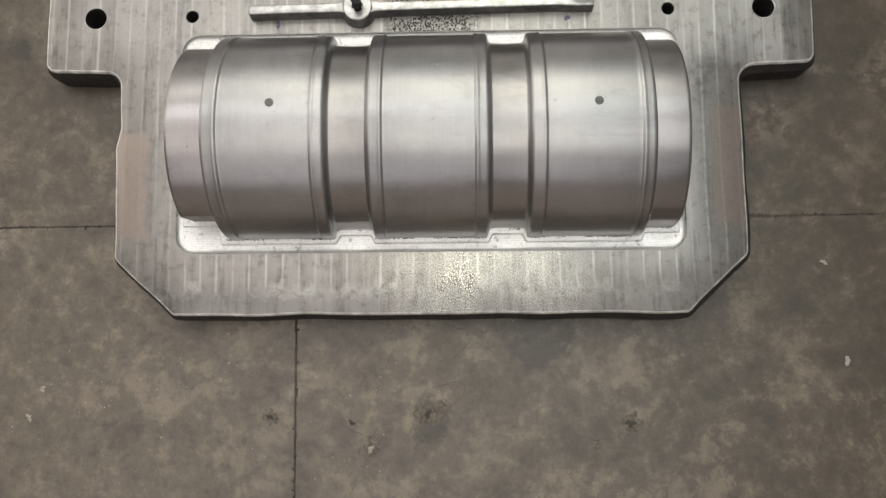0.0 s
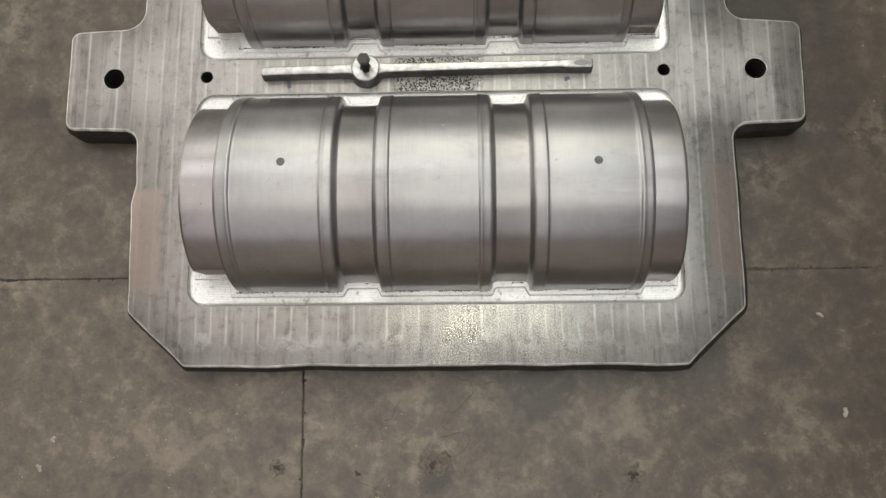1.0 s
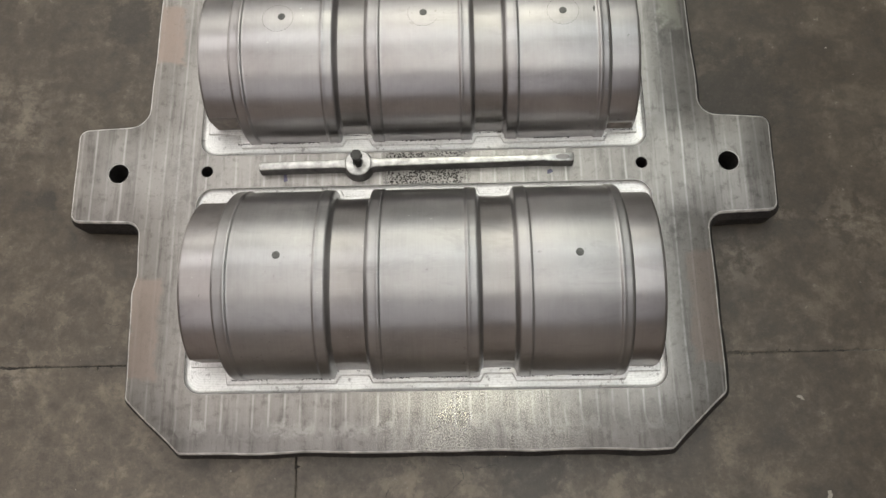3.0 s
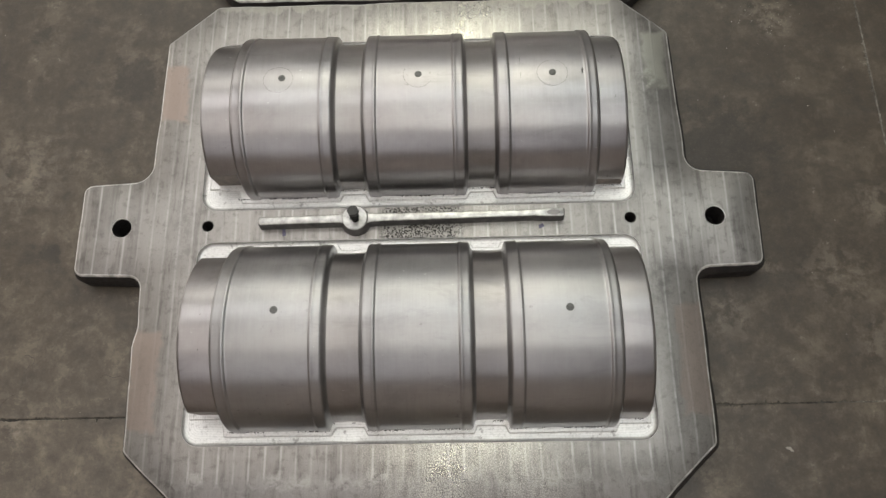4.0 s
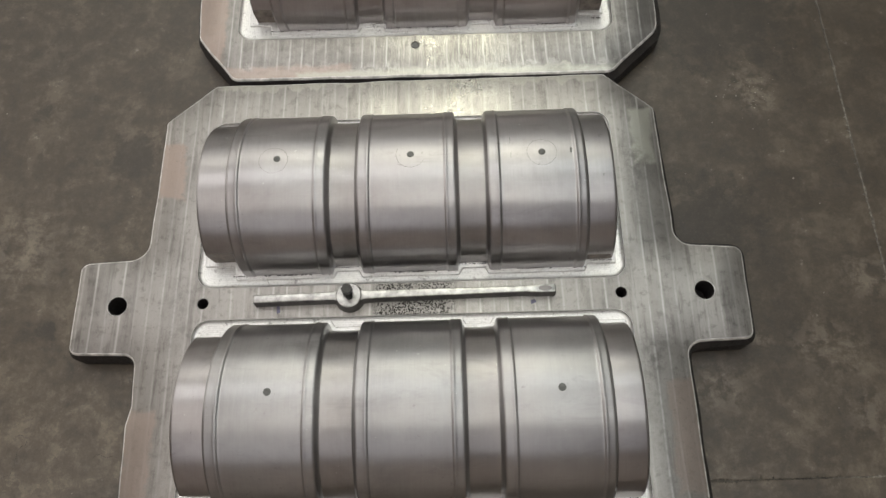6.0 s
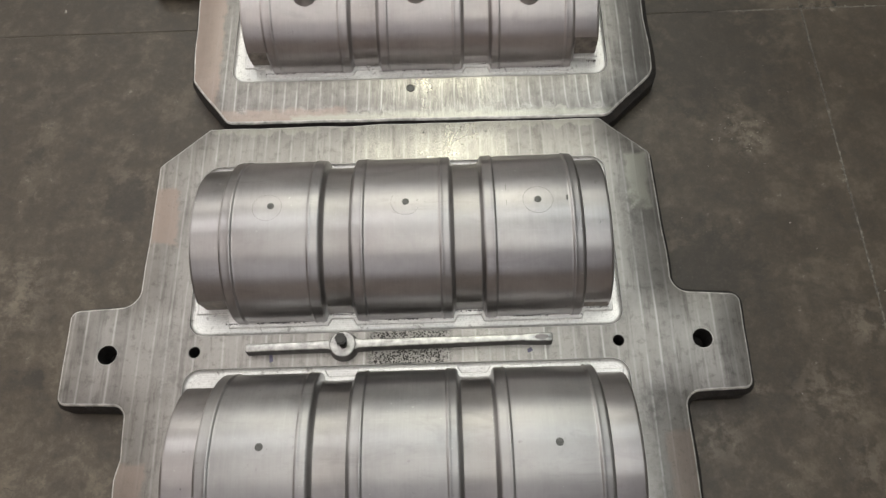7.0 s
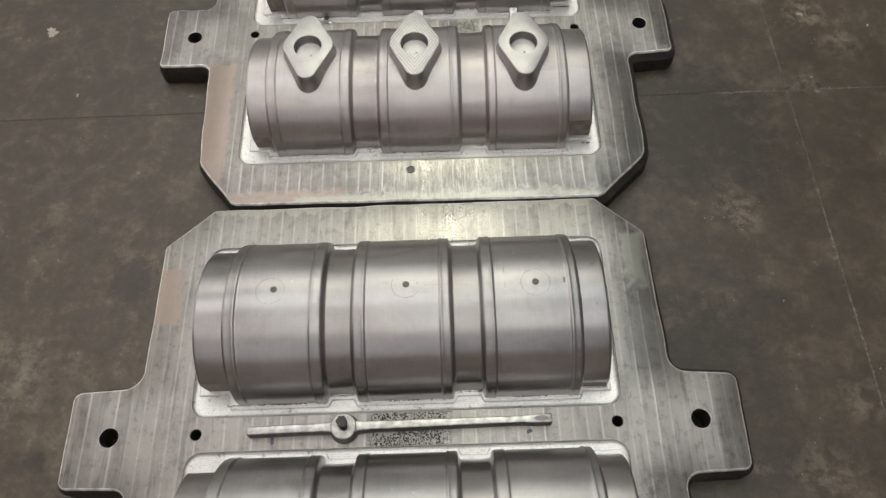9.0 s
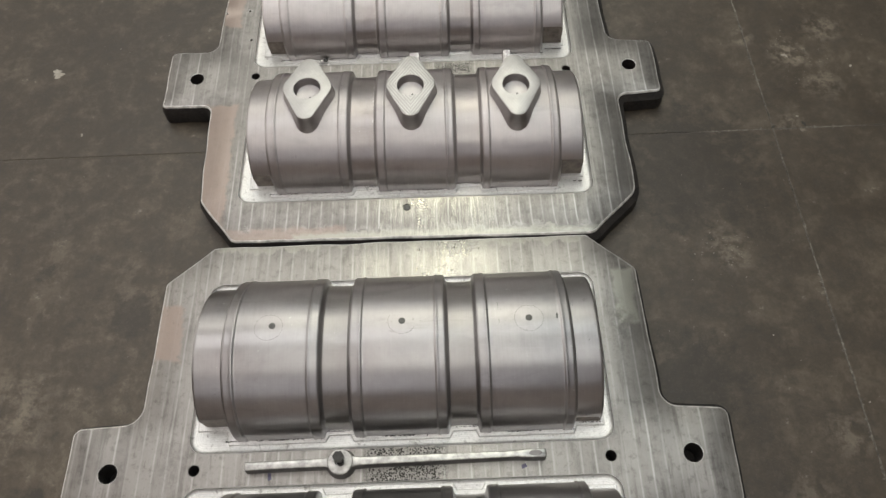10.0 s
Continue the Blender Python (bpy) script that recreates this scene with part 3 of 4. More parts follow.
def floor_panel_mesh(seed, lx, ly):
    """One concrete bay with slightly broken edges."""
    rnd = random.Random(seed)
    gap = 0.0005
    out = []
    n = 420
    corners = [(gap, gap), (lx - gap, gap), (lx - gap, ly - gap), (gap, ly - gap)]
    for k in range(4):
        (x0, y0), (x1, y1) = corners[k], corners[(k + 1) % 4]
        for i in range(n):
            t = i / n
            off = 0.003 * rnd.random() * max(0, math.sin(i * 0.05 + k * 2 + seed)) * max(0, math.sin(i * 0.23 + k)) + 0.0014 * rnd.random() + (0.006 * rnd.random() if rnd.random() < 0.03 else 0)
            nx, ny = -(y1 - y0), x1 - x0
            s = math.hypot(nx, ny)
            out.append(Vector((x0 + (x1 - x0) * t + nx / s * off, y0 + (y1 - y0) * t + ny / s * off)))
    bm = bmesh.new()
    low = ring(bm, out, -0.05)
    mid = ring(bm, out, -0.0006)
    top = ring(bm, inset(out, 0.0009), 0.0)
    band(bm, low, mid), band(bm, mid, top)
    bm.faces.new(top)
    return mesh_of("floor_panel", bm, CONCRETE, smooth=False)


BAY_X, BAY_Y, BAY_X0, BAY_Y0 = 1.03, 1.01, -0.202, -0.305
floor = thing("floor", "dark trowelled concrete workshop floor in square bays", "floor", kind="structure")
bm = bmesh.new()
box(bm, -9, -9, -0.2, 9, 12, -0.0008)
part("joint_filler", bm, DIRT, floor)
X0, X1 = BAY_X0 - 4 * BAY_X, BAY_X0 + 5 * BAY_X
Y0, Y1 = BAY_Y0 - 4 * BAY_Y, BAY_Y0 + 5 * BAY_Y
for x0, y0, x1, y1 in ((-9, -9, 9, Y0), (-9, Y1, 9, 12), (-9, Y0, X0, Y1), (X1, Y0, 9, Y1)):
    bm = bmesh.new()
    box(bm, x0, y0, -0.06, x1, y1, 0.0)
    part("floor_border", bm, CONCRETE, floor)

for name, (x0, y0, x1, y1), mat in (
    ("wall_east", (6.0, -5.2, 6.2, 8.2), WALL_COOL),
    ("wall_north", (-6.0, 8.0, 6.0, 8.2), WALL_COOL),
    ("wall_south", (-6.0, -5.2, 6.0, -5.0), WALL_DIM),
):
    bm = bmesh.new()
    box(bm, x0, y0, 0.0, x1, y1, CEIL)
    tagged(new(name, mesh_of(name, bm, mat, smooth=False)), "plain painted workshop wall round the floor", "wall", kind="structure")

bm = bmesh.new()
for y0, y1, z0, z1 in ((-5.2, WINDOW[0], 0, CEIL), (WINDOW[1], 8.2, 0, CEIL), (WINDOW[0], WINDOW[1], 0, WINDOW[2]), (WINDOW[0], WINDOW[1], WINDOW[3], CEIL)):
    box(bm, -6.2, y0, z0, -6.0, y1, z1)
tagged(new("wall_west", mesh_of("wall_west", bm, WALL_WARM, smooth=False)), "plain painted workshop wall with a window band", "wall", kind="structure")

# the roof, cut through for the translucent sheets
bm = bmesh.new()
outline = [Vector(p) for p in ((-6.2, -5.2), (6.2, -5.2), (6.2, 8.2), (-6.2, 8.2))]
holes = []
for x, y, wide, long, *_ in ROOF_LIGHTS:
    holes.append([Vector((x + sx * wide / 2, y + sy * long / 2)) for sx, sy in ((-1, -1), (1, -1), (1, 1), (-1, 1))])
for z in (CEIL, CEIL + 0.12):
    cap(bm, [ring(bm, o, z) for o in (outline, *holes)])
for o in (outline, *holes):
    band(bm, ring(bm, o, CEIL), ring(bm, o, CEIL + 0.12))
tagged(new("ceiling", mesh_of("ceiling", bm, ROOF, smooth=False)), "grey sheet roof of the workshop", "ceiling", kind="structure")


# ---- the moulds ----
CORE_A, CORE_B = 0.147, 0.107


OUTLINE_A = (
    (0.365, -0.446, 0.012), (0.452, -0.364, 0.014), (0.453, -0.089, 0.022), (0.562, -0.084, 0.016), (0.566, 0.077, 0.016), (0.456, 0.086, 0.03), (0.452, 0.352, 0.014), (0.366, 0.431, 0.012),
    (-0.368, 0.431, 0.012), (-0.454, 0.354, 0.014), (-0.458, 0.084, 0.03), (-0.572, 0.079, 0.016), (-0.571, -0.082, 0.016), (-0.457, -0.086, 0.022), (-0.4535, -0.17, 0.03), (-0.461, -0.2, 0.03), (-0.455, -0.364, 0.014), (-0.367, -0.446, 0.012),
)
OUTLINE_B = (
    (0.358, -0.432, 0.03), (0.456, -0.336, 0.04), (0.452, -0.081, 0.02), (0.552, -0.077, 0.014), (0.55, 0.077, 0.014), (0.45, 0.084, 0.03), (0.447, 0.35, 0.014), (0.362, 0.43, 0.012),
    (-0.362, 0.43, 0.012), (-0.447, 0.35, 0.014), (-0.455, 0.084, 0.026), (-0.56, 0.081, 0.016), (-0.558, -0.081, 0.012), (-0.449, -0.081, 0.018), (-0.44, -0.331, 0.025), (-0.362, -0.43, 0.026),
)
HOLES_A = ((-0.498, 0, 0.0162, 0.049), (0.492, 0, 0.0162, 0.049), (-0.352, 0, 0.009, 0.04), (0.353, 0, 0.009, 0.04))
HOLES_B = ((-0.49, 0.0, 0.0155, 0.049), (0.49, 0.004, 0.0155, 0.049), (-0.357, 0.003, 0.009, 0.04), (0.347, -0.003, 0.009, 0.04), (-0.0135, -0.36, 0.0078, 0.0025), (-0.392, 0.211, 0.003, 0.012), (-0.446, 0.204, 0.002, 0.012), (-0.379, 0.116, 0.003, 0.012))


def recess_outline(yc, dx, back):
    return rounded([(x + dx, yc + y, 0.028) for x, y in ((-0.366, -0.168), (0.366, -0.168), (0.366, back), (-0.366, back))])


def hand_worn(points, seed):
    """A slightly uneven, hand-ground edge."""
    noise.seed_set(seed)
    return [p + Vector((noise.noise((p.x * 14, p.y * 14, seed)), noise.noise((p.x * 14, p.y * 14, seed + 9)))) * 0.0026 for p in points]


def subdivided(points, longest=0.02):
    out = []
    for i, p in enumerate(points):
        q = points[(i + 1) % len(points)]
        k = max(1, int((q - p).length / longest))
        out += [p.lerp(q, j / k) for j in range(k)]
    return out


def shade_swollen(points, most, seed):
    """The dark flank, pushed out past the plate's face as painted contact shade, most of all along the east half and
    the front.
    """
    out = []
    for p, q in zip(points, inset(points, -1.0)):
        lean = max(0.0, min(1.0, (p.x + 0.1) / 0.45)) * (1.0 if p.y < 0.25 else 0.3)
        rough = 0.5 + 0.5 * noise.noise((p.x * 30, p.y * 30, seed * 3.1))
        out.append(p + (q - p) * (0.004 + (most - 0.004) * lean + 0.0025 * rough))
    return out


def build_plate(parent, seed, outline, holes, core_y, dx, backs, material, swell):
    bm = bmesh.new()
    out = hand_worn(subdivided(rounded(outline)), seed)
    low, side, top = ring(bm, inset(out, 0.002), 0.0), ring(bm, inset(out, 0.0004), TOP - 0.0045), ring(bm, inset(out, 0.0038), TOP)
    brow, crest = ring(bm, inset(out, 0.0012), TOP - 0.0024), ring(bm, inset(out, 0.0022), TOP - 0.0009)
    # bulging flank: a dark strip in place of the floor shadow
    foot, proud = ring(bm, shade_swollen(out, swell, seed), 0.003), ring(bm, shade_swollen(out, swell * 0.9, seed + 3), TOP - 0.016)
    band(bm, low, foot), band(bm, foot, proud), band(bm, proud, side), band(bm, side, brow), band(bm, brow, crest), band(bm, crest, top)
    bm.faces.new(low)
    loops = [top]
    # through holes in the lugs and dowel holes
    for x, y, r, deep in holes:
        lip, edge, end = (ring(bm, circle(x, y, r + e), z) for e, z in ((0.001, TOP), (0, TOP - 0.001), (0, TOP - deep)))
        band(bm, lip, edge), band(bm, edge, end)
        bm.faces.new(end)
        loops.append(lip)
    for yc, shift, back in zip(core_y, dx, backs):
        o = recess_outline(yc, shift, back)
        lip, edge, deep = ring(bm, o, TOP), ring(bm, inset(o, 0.0008), TOP - 0.0008), ring(bm, inset(o, 0.0013), TOP - RIM - 0.003)
        band(bm, lip, edge), band(bm, edge, deep)
        loops.append(lip)
        bm.faces.new(deep)
    cap(bm, loops)
    ob = part("plate", bm, material, parent, angle=30)
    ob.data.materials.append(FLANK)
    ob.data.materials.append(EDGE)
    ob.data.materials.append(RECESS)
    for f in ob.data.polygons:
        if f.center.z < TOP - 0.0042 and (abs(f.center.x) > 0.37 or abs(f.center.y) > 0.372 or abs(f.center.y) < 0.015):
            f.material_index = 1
        elif TOP - 0.0042 <= f.center.z < TOP - 0.0002 and (abs(f.center.x) > 0.38 or abs(f.center.y) > 0.38):
            f.material_index = 2
        elif f.center.z < TOP - 0.0002 and abs(f.center.x) < 0.372 and all(math.hypot(f.center.x - x, f.center.y - y) > r + 0.003 for x, y, r, _ in holes):
            f.material_index = 3
    return ob


def build_recess(parent, yc, dx, back):
    """The pale floor of a recess, rising in a fillet to its rim."""
    bm = bmesh.new()
    o = inset(recess_outline(yc, dx, back), 0.0016)
    rows = [ring(bm, inset(o, d), TOP - h) for d, h in ((0.0, 0.0012), (0.0012, 0.003), (0.003, 0.0043), (0.0055, RIM))]
    for a, b in zip(rows, rows[1:]):
        band(bm, a, b)
    bm.faces.new(rows[-1])
    return part("recess_floor", bm, RECESS, parent, "pale freshly milled recess")


def build_ledge(parent, yc, dx, back, clips, spans):
    """A low stepped ledge that follows the foot of the core round its barrels and waists."""
    reach = 0.0075
    full, slim = CORE_A + reach, CORE_A - 0.0115 + reach
    ends = [min(CORE_A - 0.0115, c) + reach for c in clips]
    (a, _, _, b), (c, _, _, d), (e, _, _, f), (w0, w1) = spans
    steps = [(w0 - reach + 0.002, ends[0]), (a - 0.008, ends[0]), (a - 0.0025, full), (b + 0.001, full), (b + 0.0075, slim), (c - 0.007, slim), (c - 0.001, full), (d + 0.001, full), (d + 0.007, slim), (e - 0.007, slim), (e - 0.001, full), (f + 0.001, full), (f + 0.0065, ends[1]), (w1 + reach - 0.002, ends[1])]
    pts = [(x + dx, yc - y, 0.002) for x, y in steps] + [(x + dx, yc + min(y, back - 0.002), 0.0) for x, y in reversed(steps)]
    o = rounded(pts, 3)
    bm = bmesh.new()
    rows = [ring(bm, inset(o, d), TOP - RIM + h) for d, h in ((-0.001, -0.0005), (0.0002, 0.0018), (0.0012, 0.0026))]
    band(bm, rows[0], rows[1]), band(bm, rows[1], rows[2])
    bm.faces.new(rows[-1])
    return part("core_ledge", bm, RECESS, parent, "pale stepped ledge round the core")


def shell(bm, yc, profile, sides=72, clip=1.0, lean=0.0):
    """Sweeps (x, offset) rows round the core's flattened half-round section; clip: the half width at which flat flanks are cut; lean: how far the west end draws in towards the foot."""
    foot = TOP - RIM - 0.002
    rows = []
    for x, off in profile:
        a, b = CORE_A + off, CORE_B + off
        wide = min(a, clip)
        ends = math.acos(wide / a)
        slide = lean * max(0.0, min(1.0, (-0.2 - x) / 0.06))
        row = [bm.verts.new((x + slide, yc - wide, foot))]
        for k in range(sides + 1):
            th = ends + (math.pi - 2 * ends) * k / sides
            row.append(bm.verts.new((x + slide * (1 - math.sin(th)), yc - a * math.cos(th), TOP + b * math.sin(th))))
        row.append(bm.verts.new((x + slide, yc + wide, foot)))
        rows.append(row)
    for r, s in zip(rows, rows[1:]):
        for i in range(len(r) - 1):
            bm.faces.new((r[i], r[i + 1], s[i + 1], s[i]))


# the three barrels (edge, ridge, ridge, edge) of each core, and the ends of its collars
SPANS_FRONT = ((-0.297, -0.277, -0.152, -0.1345), (-0.0765, -0.058, 0.0665, 0.084), (0.14, 0.159, 0.284, 0.3005), (-0.3505, 0.3505))
SPANS_BACK = ((-0.2955, -0.2765, -0.152, -0.1325), (-0.081, -0.0615, 0.0635, 0.0815), (0.1345, 0.1535, 0.278, 0.295), (-0.349, 0.3445))
SPANS_PADDED = ((-0.295, -0.2765, -0.149, -0.1305), (-0.074, -0.057, 0.066, 0.0825), (0.1385, 0.1535, 0.277, 0.293), (-0.338, 0.343))
STEP = 0.0115


def barrel_profile(x0, x1, x2, x3):
    """A barrel: step wall, flat raised band, fine ridge and groove, skin, and the same mirrored."""
    h = 0.0012

    def end(xo, xi, s):
        return [
            (xo - s * 0.0055, -STEP - 0.001), (xo - s * 0.0038, -STEP + 0.0004), (xo - s * 0.0026, -STEP + 0.0018), (xo - s * 0.0016, -0.0068), (xo - s * 0.0009, -0.0036), (xo - s * 0.0001, -0.0013), (xo + s * 0.0012, h * 0.1), (xo + s * 0.0028, h * 0.75), (xo + s * 0.0048, h),
            (xi - s * 0.006, h * 0.8), (xi - s * 0.0044, h * 1.25), (xi - s * 0.003, h * 1.7), (xi - s * 0.0016, h * 1.75), (xi - s * 0.0002, h * 1.2), (xi + s * 0.0016, -0.0001), (xi + s * 0.003, -0.0004), (xi + s * 0.006, 0.0),
        ]

    return end(x0, x1, 1) + end(x3, x2, -1)[::-1]


def collar_profile(x0, x1):
    """An end collar, rounded off at its outer end and closed by an end face."""
    outer, inner = (x0, x1) if abs(x0) > abs(x1) else (x1, x0)
    s = 1 if outer > 0 else -1
    rows = [(inner, -STEP)]
    for k in range(7):
        a = math.pi / 2 * k / 6
        rows.append((outer - s * 0.006 * (1 - math.sin(a)), -STEP - 0.006 * (1 - math.cos(a))))
    rows += [(outer, -0.05), (outer, -0.1)]
    return rows


def on_core(x, y, yc, off=0.0):
    """The place on a core's skin over (x, y), and the direction away from it."""
    c = max(-1, min(1, (y - yc) / CORE_A))
    z = math.sqrt(1 - c * c)
    nrm = Vector((0, c / CORE_A, z / CORE_B)).normalized()
    return Vector((x, y, TOP + CORE_B * z)) + nrm * off, nrm


def build_plug(parent, x, y, yc, r=0.0062):
    at, nrm = on_core(x, y, yc)
    bm = bmesh.new()
    turn = nrm.to_track_quat("Z", "Y").to_matrix().to_4x4()
    bmesh.ops.create_cone(bm, cap_ends=True, segments=28, radius1=r, radius2=r * 0.93, depth=0.003, matrix=Matrix.Translation(at - nrm * 0.0009) @ turn)
    return part("vent_plug", bm, PLUG, parent, "small dark grey round plug")


def build_scribe(parent, x, y, yc, r, start=0.0, end=360.0):
    bm = bmesh.new()
    rows = []
    n = 64
    for k in range(n + 1):
        a = radians(start + (end - start) * k / n)
        rows.append([bm.verts.new(on_core(x + q * math.cos(a), y + q * math.sin(a), yc, h)[0]) for q, h in ((r - 0.0006, -0.0003), (r, 0.0002), (r + 0.0006, -0.0003))])
    for p, q in zip(rows, rows[1:]):
        bm.faces.new((p[0], p[1], q[1], q[0]))
        bm.faces.new((p[1], p[2], q[2], q[1]))
    return part("scribed_circle", bm, SCRIBE, parent, "thin scribed circle")


def build_nick(parent, x, y, yc, long, wide, turn, off):
    """A short dark scratch or smear on the skin of a core."""
    a = radians(turn)
    bm = bmesh.new()
    rows = []
    for k in range(7):
        u = k / 3 - 1
        half = wide * (1 - u * u) ** 0.5 * (1 + 0.3 * math.sin(k * 2.1)) + 0.0001
        rows.append([bm.verts.new(on_core(x + u * long * math.cos(a) - v * half * math.sin(a), y + u * long * math.sin(a) + v * half * math.cos(a), yc, off + h)[0]) for v, h in ((-1, -0.0002), (0, 0.0003), (1, -0.0002))])
    for p, q in zip(rows, rows[1:]):
        bm.faces.new((p[0], p[1], q[1], q[0]))
        bm.faces.new((p[1], p[2], q[2], q[1]))
    return part("nick", bm, PLUG, parent, "short dark nick in the metal")


def build_core(parent, yc, dx, clips, plugs, circles, metals, spans):
    core = new("core")
    core.parent = parent
    core.location = (dx, 0, 0)
    tagged(core, "polished half-round metal core with three raised barrels")
    *barrels, ends = spans
    for row in barrels:
        bm = bmesh.new()
        shell(bm, yc, barrel_profile(*row), lean=0.011)
        part("barrel", bm, metals[0], core, angle=28)
    for x0, x1 in ((barrels[0][3] - 0.003, barrels[1][0] + 0.003), (barrels[1][3] - 0.003, barrels[2][0] + 0.003)):
        bm = bmesh.new()
        shell(bm, yc, [(x0 + (x1 - x0) * k / 10, -STEP - 0.0018 * (1 - (k / 5 - 1) ** 2)) for k in range(11)])
        part("waist", bm, metals[1], core, angle=50)
    for (x0, x1), clip in zip(((ends[0], barrels[0][0] + 0.024), (barrels[2][3] - 0.004, ends[1])), clips):
        bm = bmesh.new()
        shell(bm, yc, collar_profile(x0, x1), clip=clip, lean=0.011)
        ob = part("end_collar", bm, metals[2], core, angle=22)
        if clip < CORE_A - STEP:
            # the flats at the foot, duller and browner than the collar
            ob.data.materials.append(BROWN_FLAT)
            for f in ob.data.polygons:
                if abs(f.normal.y) > 0.97 and abs(f.center.y - yc) > clip - 0.002:
                    f.material_index = 1
    for x, y in plugs:
        build_plug(core, x, y, yc)
    for row in circles:
        build_scribe(core, *row[:2], yc, *row[2:])
    return core


def runner_section(bm, pts, z0, z1, draft, crown=0.0015):
    """A raised bar with sloping sides and softened upper edges over a counter-clockwise outline of its top."""
    rows = [ring(bm, inset(pts, -draft), z0), ring(bm, inset(pts, -draft * 0.08), z1 - crown), ring(bm, inset(pts, crown * 0.4), z1 - crown * 0.3), ring(bm, inset(pts, crown), z1)]
    for a, b in zip(rows, rows[1:]):
        band(bm, a, b)
    bm.faces.new(rows[-1])
    return rows[-1]


def darken_sides(ob):
    """Gives the steep sides of the bar a darker metal: their shade put into the colour."""
    ob.data.materials.append(BAR_SHADED)
    for f in ob.data.polygons:
        if abs(f.normal.z) < 0.5:
            f.material_index = 1


def build_runner(parent):
    """The runner bar with its round boss and the black hexagon bolt."""
    z1 = TOP + 0.02
    bar = new("runner_bar")
    bar.parent = parent
    tagged(bar, "bright metal bar with a round boss and bolt")
    arms = (
        ((-0.262, 0.000, 0.0072), (-0.25, 0.000, 0.0066), (-0.15, 0.0013, 0.0068), (-0.128, 0.0017, 0.0072), (-0.1175, 0.002, 0.0105)),
        ((-0.0865, 0.002, 0.0105), (-0.076, 0.0022, 0.0074), (-0.055, 0.0025, 0.0066), (0.1, 0.0038, 0.0058), (0.19, 0.0046, 0.0052), (0.212, 0.0048, 0.0068), (0.242, 0.005, 0.0072)),
    )
    for rows in arms:
        bm = bmesh.new()
        pts = rounded([(x, y - w, 0.004) for x, y, w in rows] + [(x, y + w, 0.004) for x, y, w in reversed(rows)], 4)
        runner_section(bm, subdivided(pts, 0.012), TOP - 0.0005, z1, 0.0018)
        darken_sides(part("bar_arm", bm, BAR, bar))
    bm = bmesh.new()
    spot = [Vector((0.224 + 0.011 * math.cos(a * math.pi / 12), 0.0049 + 0.0048 * math.sin(a * math.pi / 12))) for a in range(24)]
    rim = ring(bm, spot, z1 + 0.0002)
    band(bm, ring(bm, spot, z1 - 0.001), rim)
    bm.faces.new(rim)
    part("wear_mark", bm, SCRIBE, bar, "dull grey oval wear mark")
    bm = bmesh.new()
    c = (-0.102, 0.002)
    top = circle(*c, 0.0215, 44)
    rows = [ring(bm, inset(top, -0.0035), TOP - 0.0005), ring(bm, top, z1), ring(bm, inset(top, 0.0015), z1 + 0.0015)]
    hole = circle(*c, 0.0085, 44)
    rows += [ring(bm, hole, z1 + 0.0015), ring(bm, hole, z1 - 0.008)]
    for a, b in zip(rows, rows[1:]):
        band(bm, a, b)
    bm.faces.new(rows[-1])
    darken_sides(part("boss", bm, BAR, bar))
    stand = pose(*c, z1 - 0.008, -4, 1, 0)
    bm = bmesh.new()
    bmesh.ops.create_cone(bm, cap_ends=True, segments=24, radius1=0.0056, radius2=0.0056, depth=0.03, matrix=pose(0, 0, 0.015))
    for k in range(7):
        bmesh.ops.create_cone(bm, cap_ends=False, segments=24, radius1=0.0056, radius2=0.0062, depth=0.0008, matrix=pose(0, 0, 0.009 + 0.0022 * k))
        bmesh.ops.create_cone(bm, cap_ends=False, segments=24, radius1=0.0062, radius2=0.0056, depth=0.0008, matrix=pose(0, 0, 0.0098 + 0.0022 * k))
    bm2 = bmesh.new()
    bmesh.ops.create_cone(bm2, cap_ends=True, segments=6, radius1=0.0098, radius2=0.0098, depth=0.0085, matrix=pose(0, 0, 0.0335, 0, 0, 30))
    bmesh.ops.bevel(bm2, geom=list(bm2.edges), offset=0.0008, segments=2, affect="EDGES")
    for name, m in (("shank", bm), ("bolt_head", bm2)):
        ob = new(name, mesh_of(name, m, BLACK_STEEL))
        ob.parent = bar
        ob.matrix_basis = stand
        tagged(ob, "black hexagon-headed bolt")
    return bar


def build_ink(parent, x, y, sx, sy, turn):
    bm = bmesh.new()
    pts = rounded([(-sx, -sy, 0.001), (sx, -sy * 0.8, 0.001), (sx * 0.8, sy, 0.001), (-sx * 0.7, sy * 0.9, 0.001)], 3)
    bm.faces.new(ring(bm, pts, 0.0004))
    band(bm, ring(bm, pts, -0.001), ring(bm, pts, 0.0004))
    ob = part("ink_mark", bm, INK, parent, "small violet ink mark")
    ob.matrix_basis = pose(x, y, TOP, 0, 0, turn)
    return ob


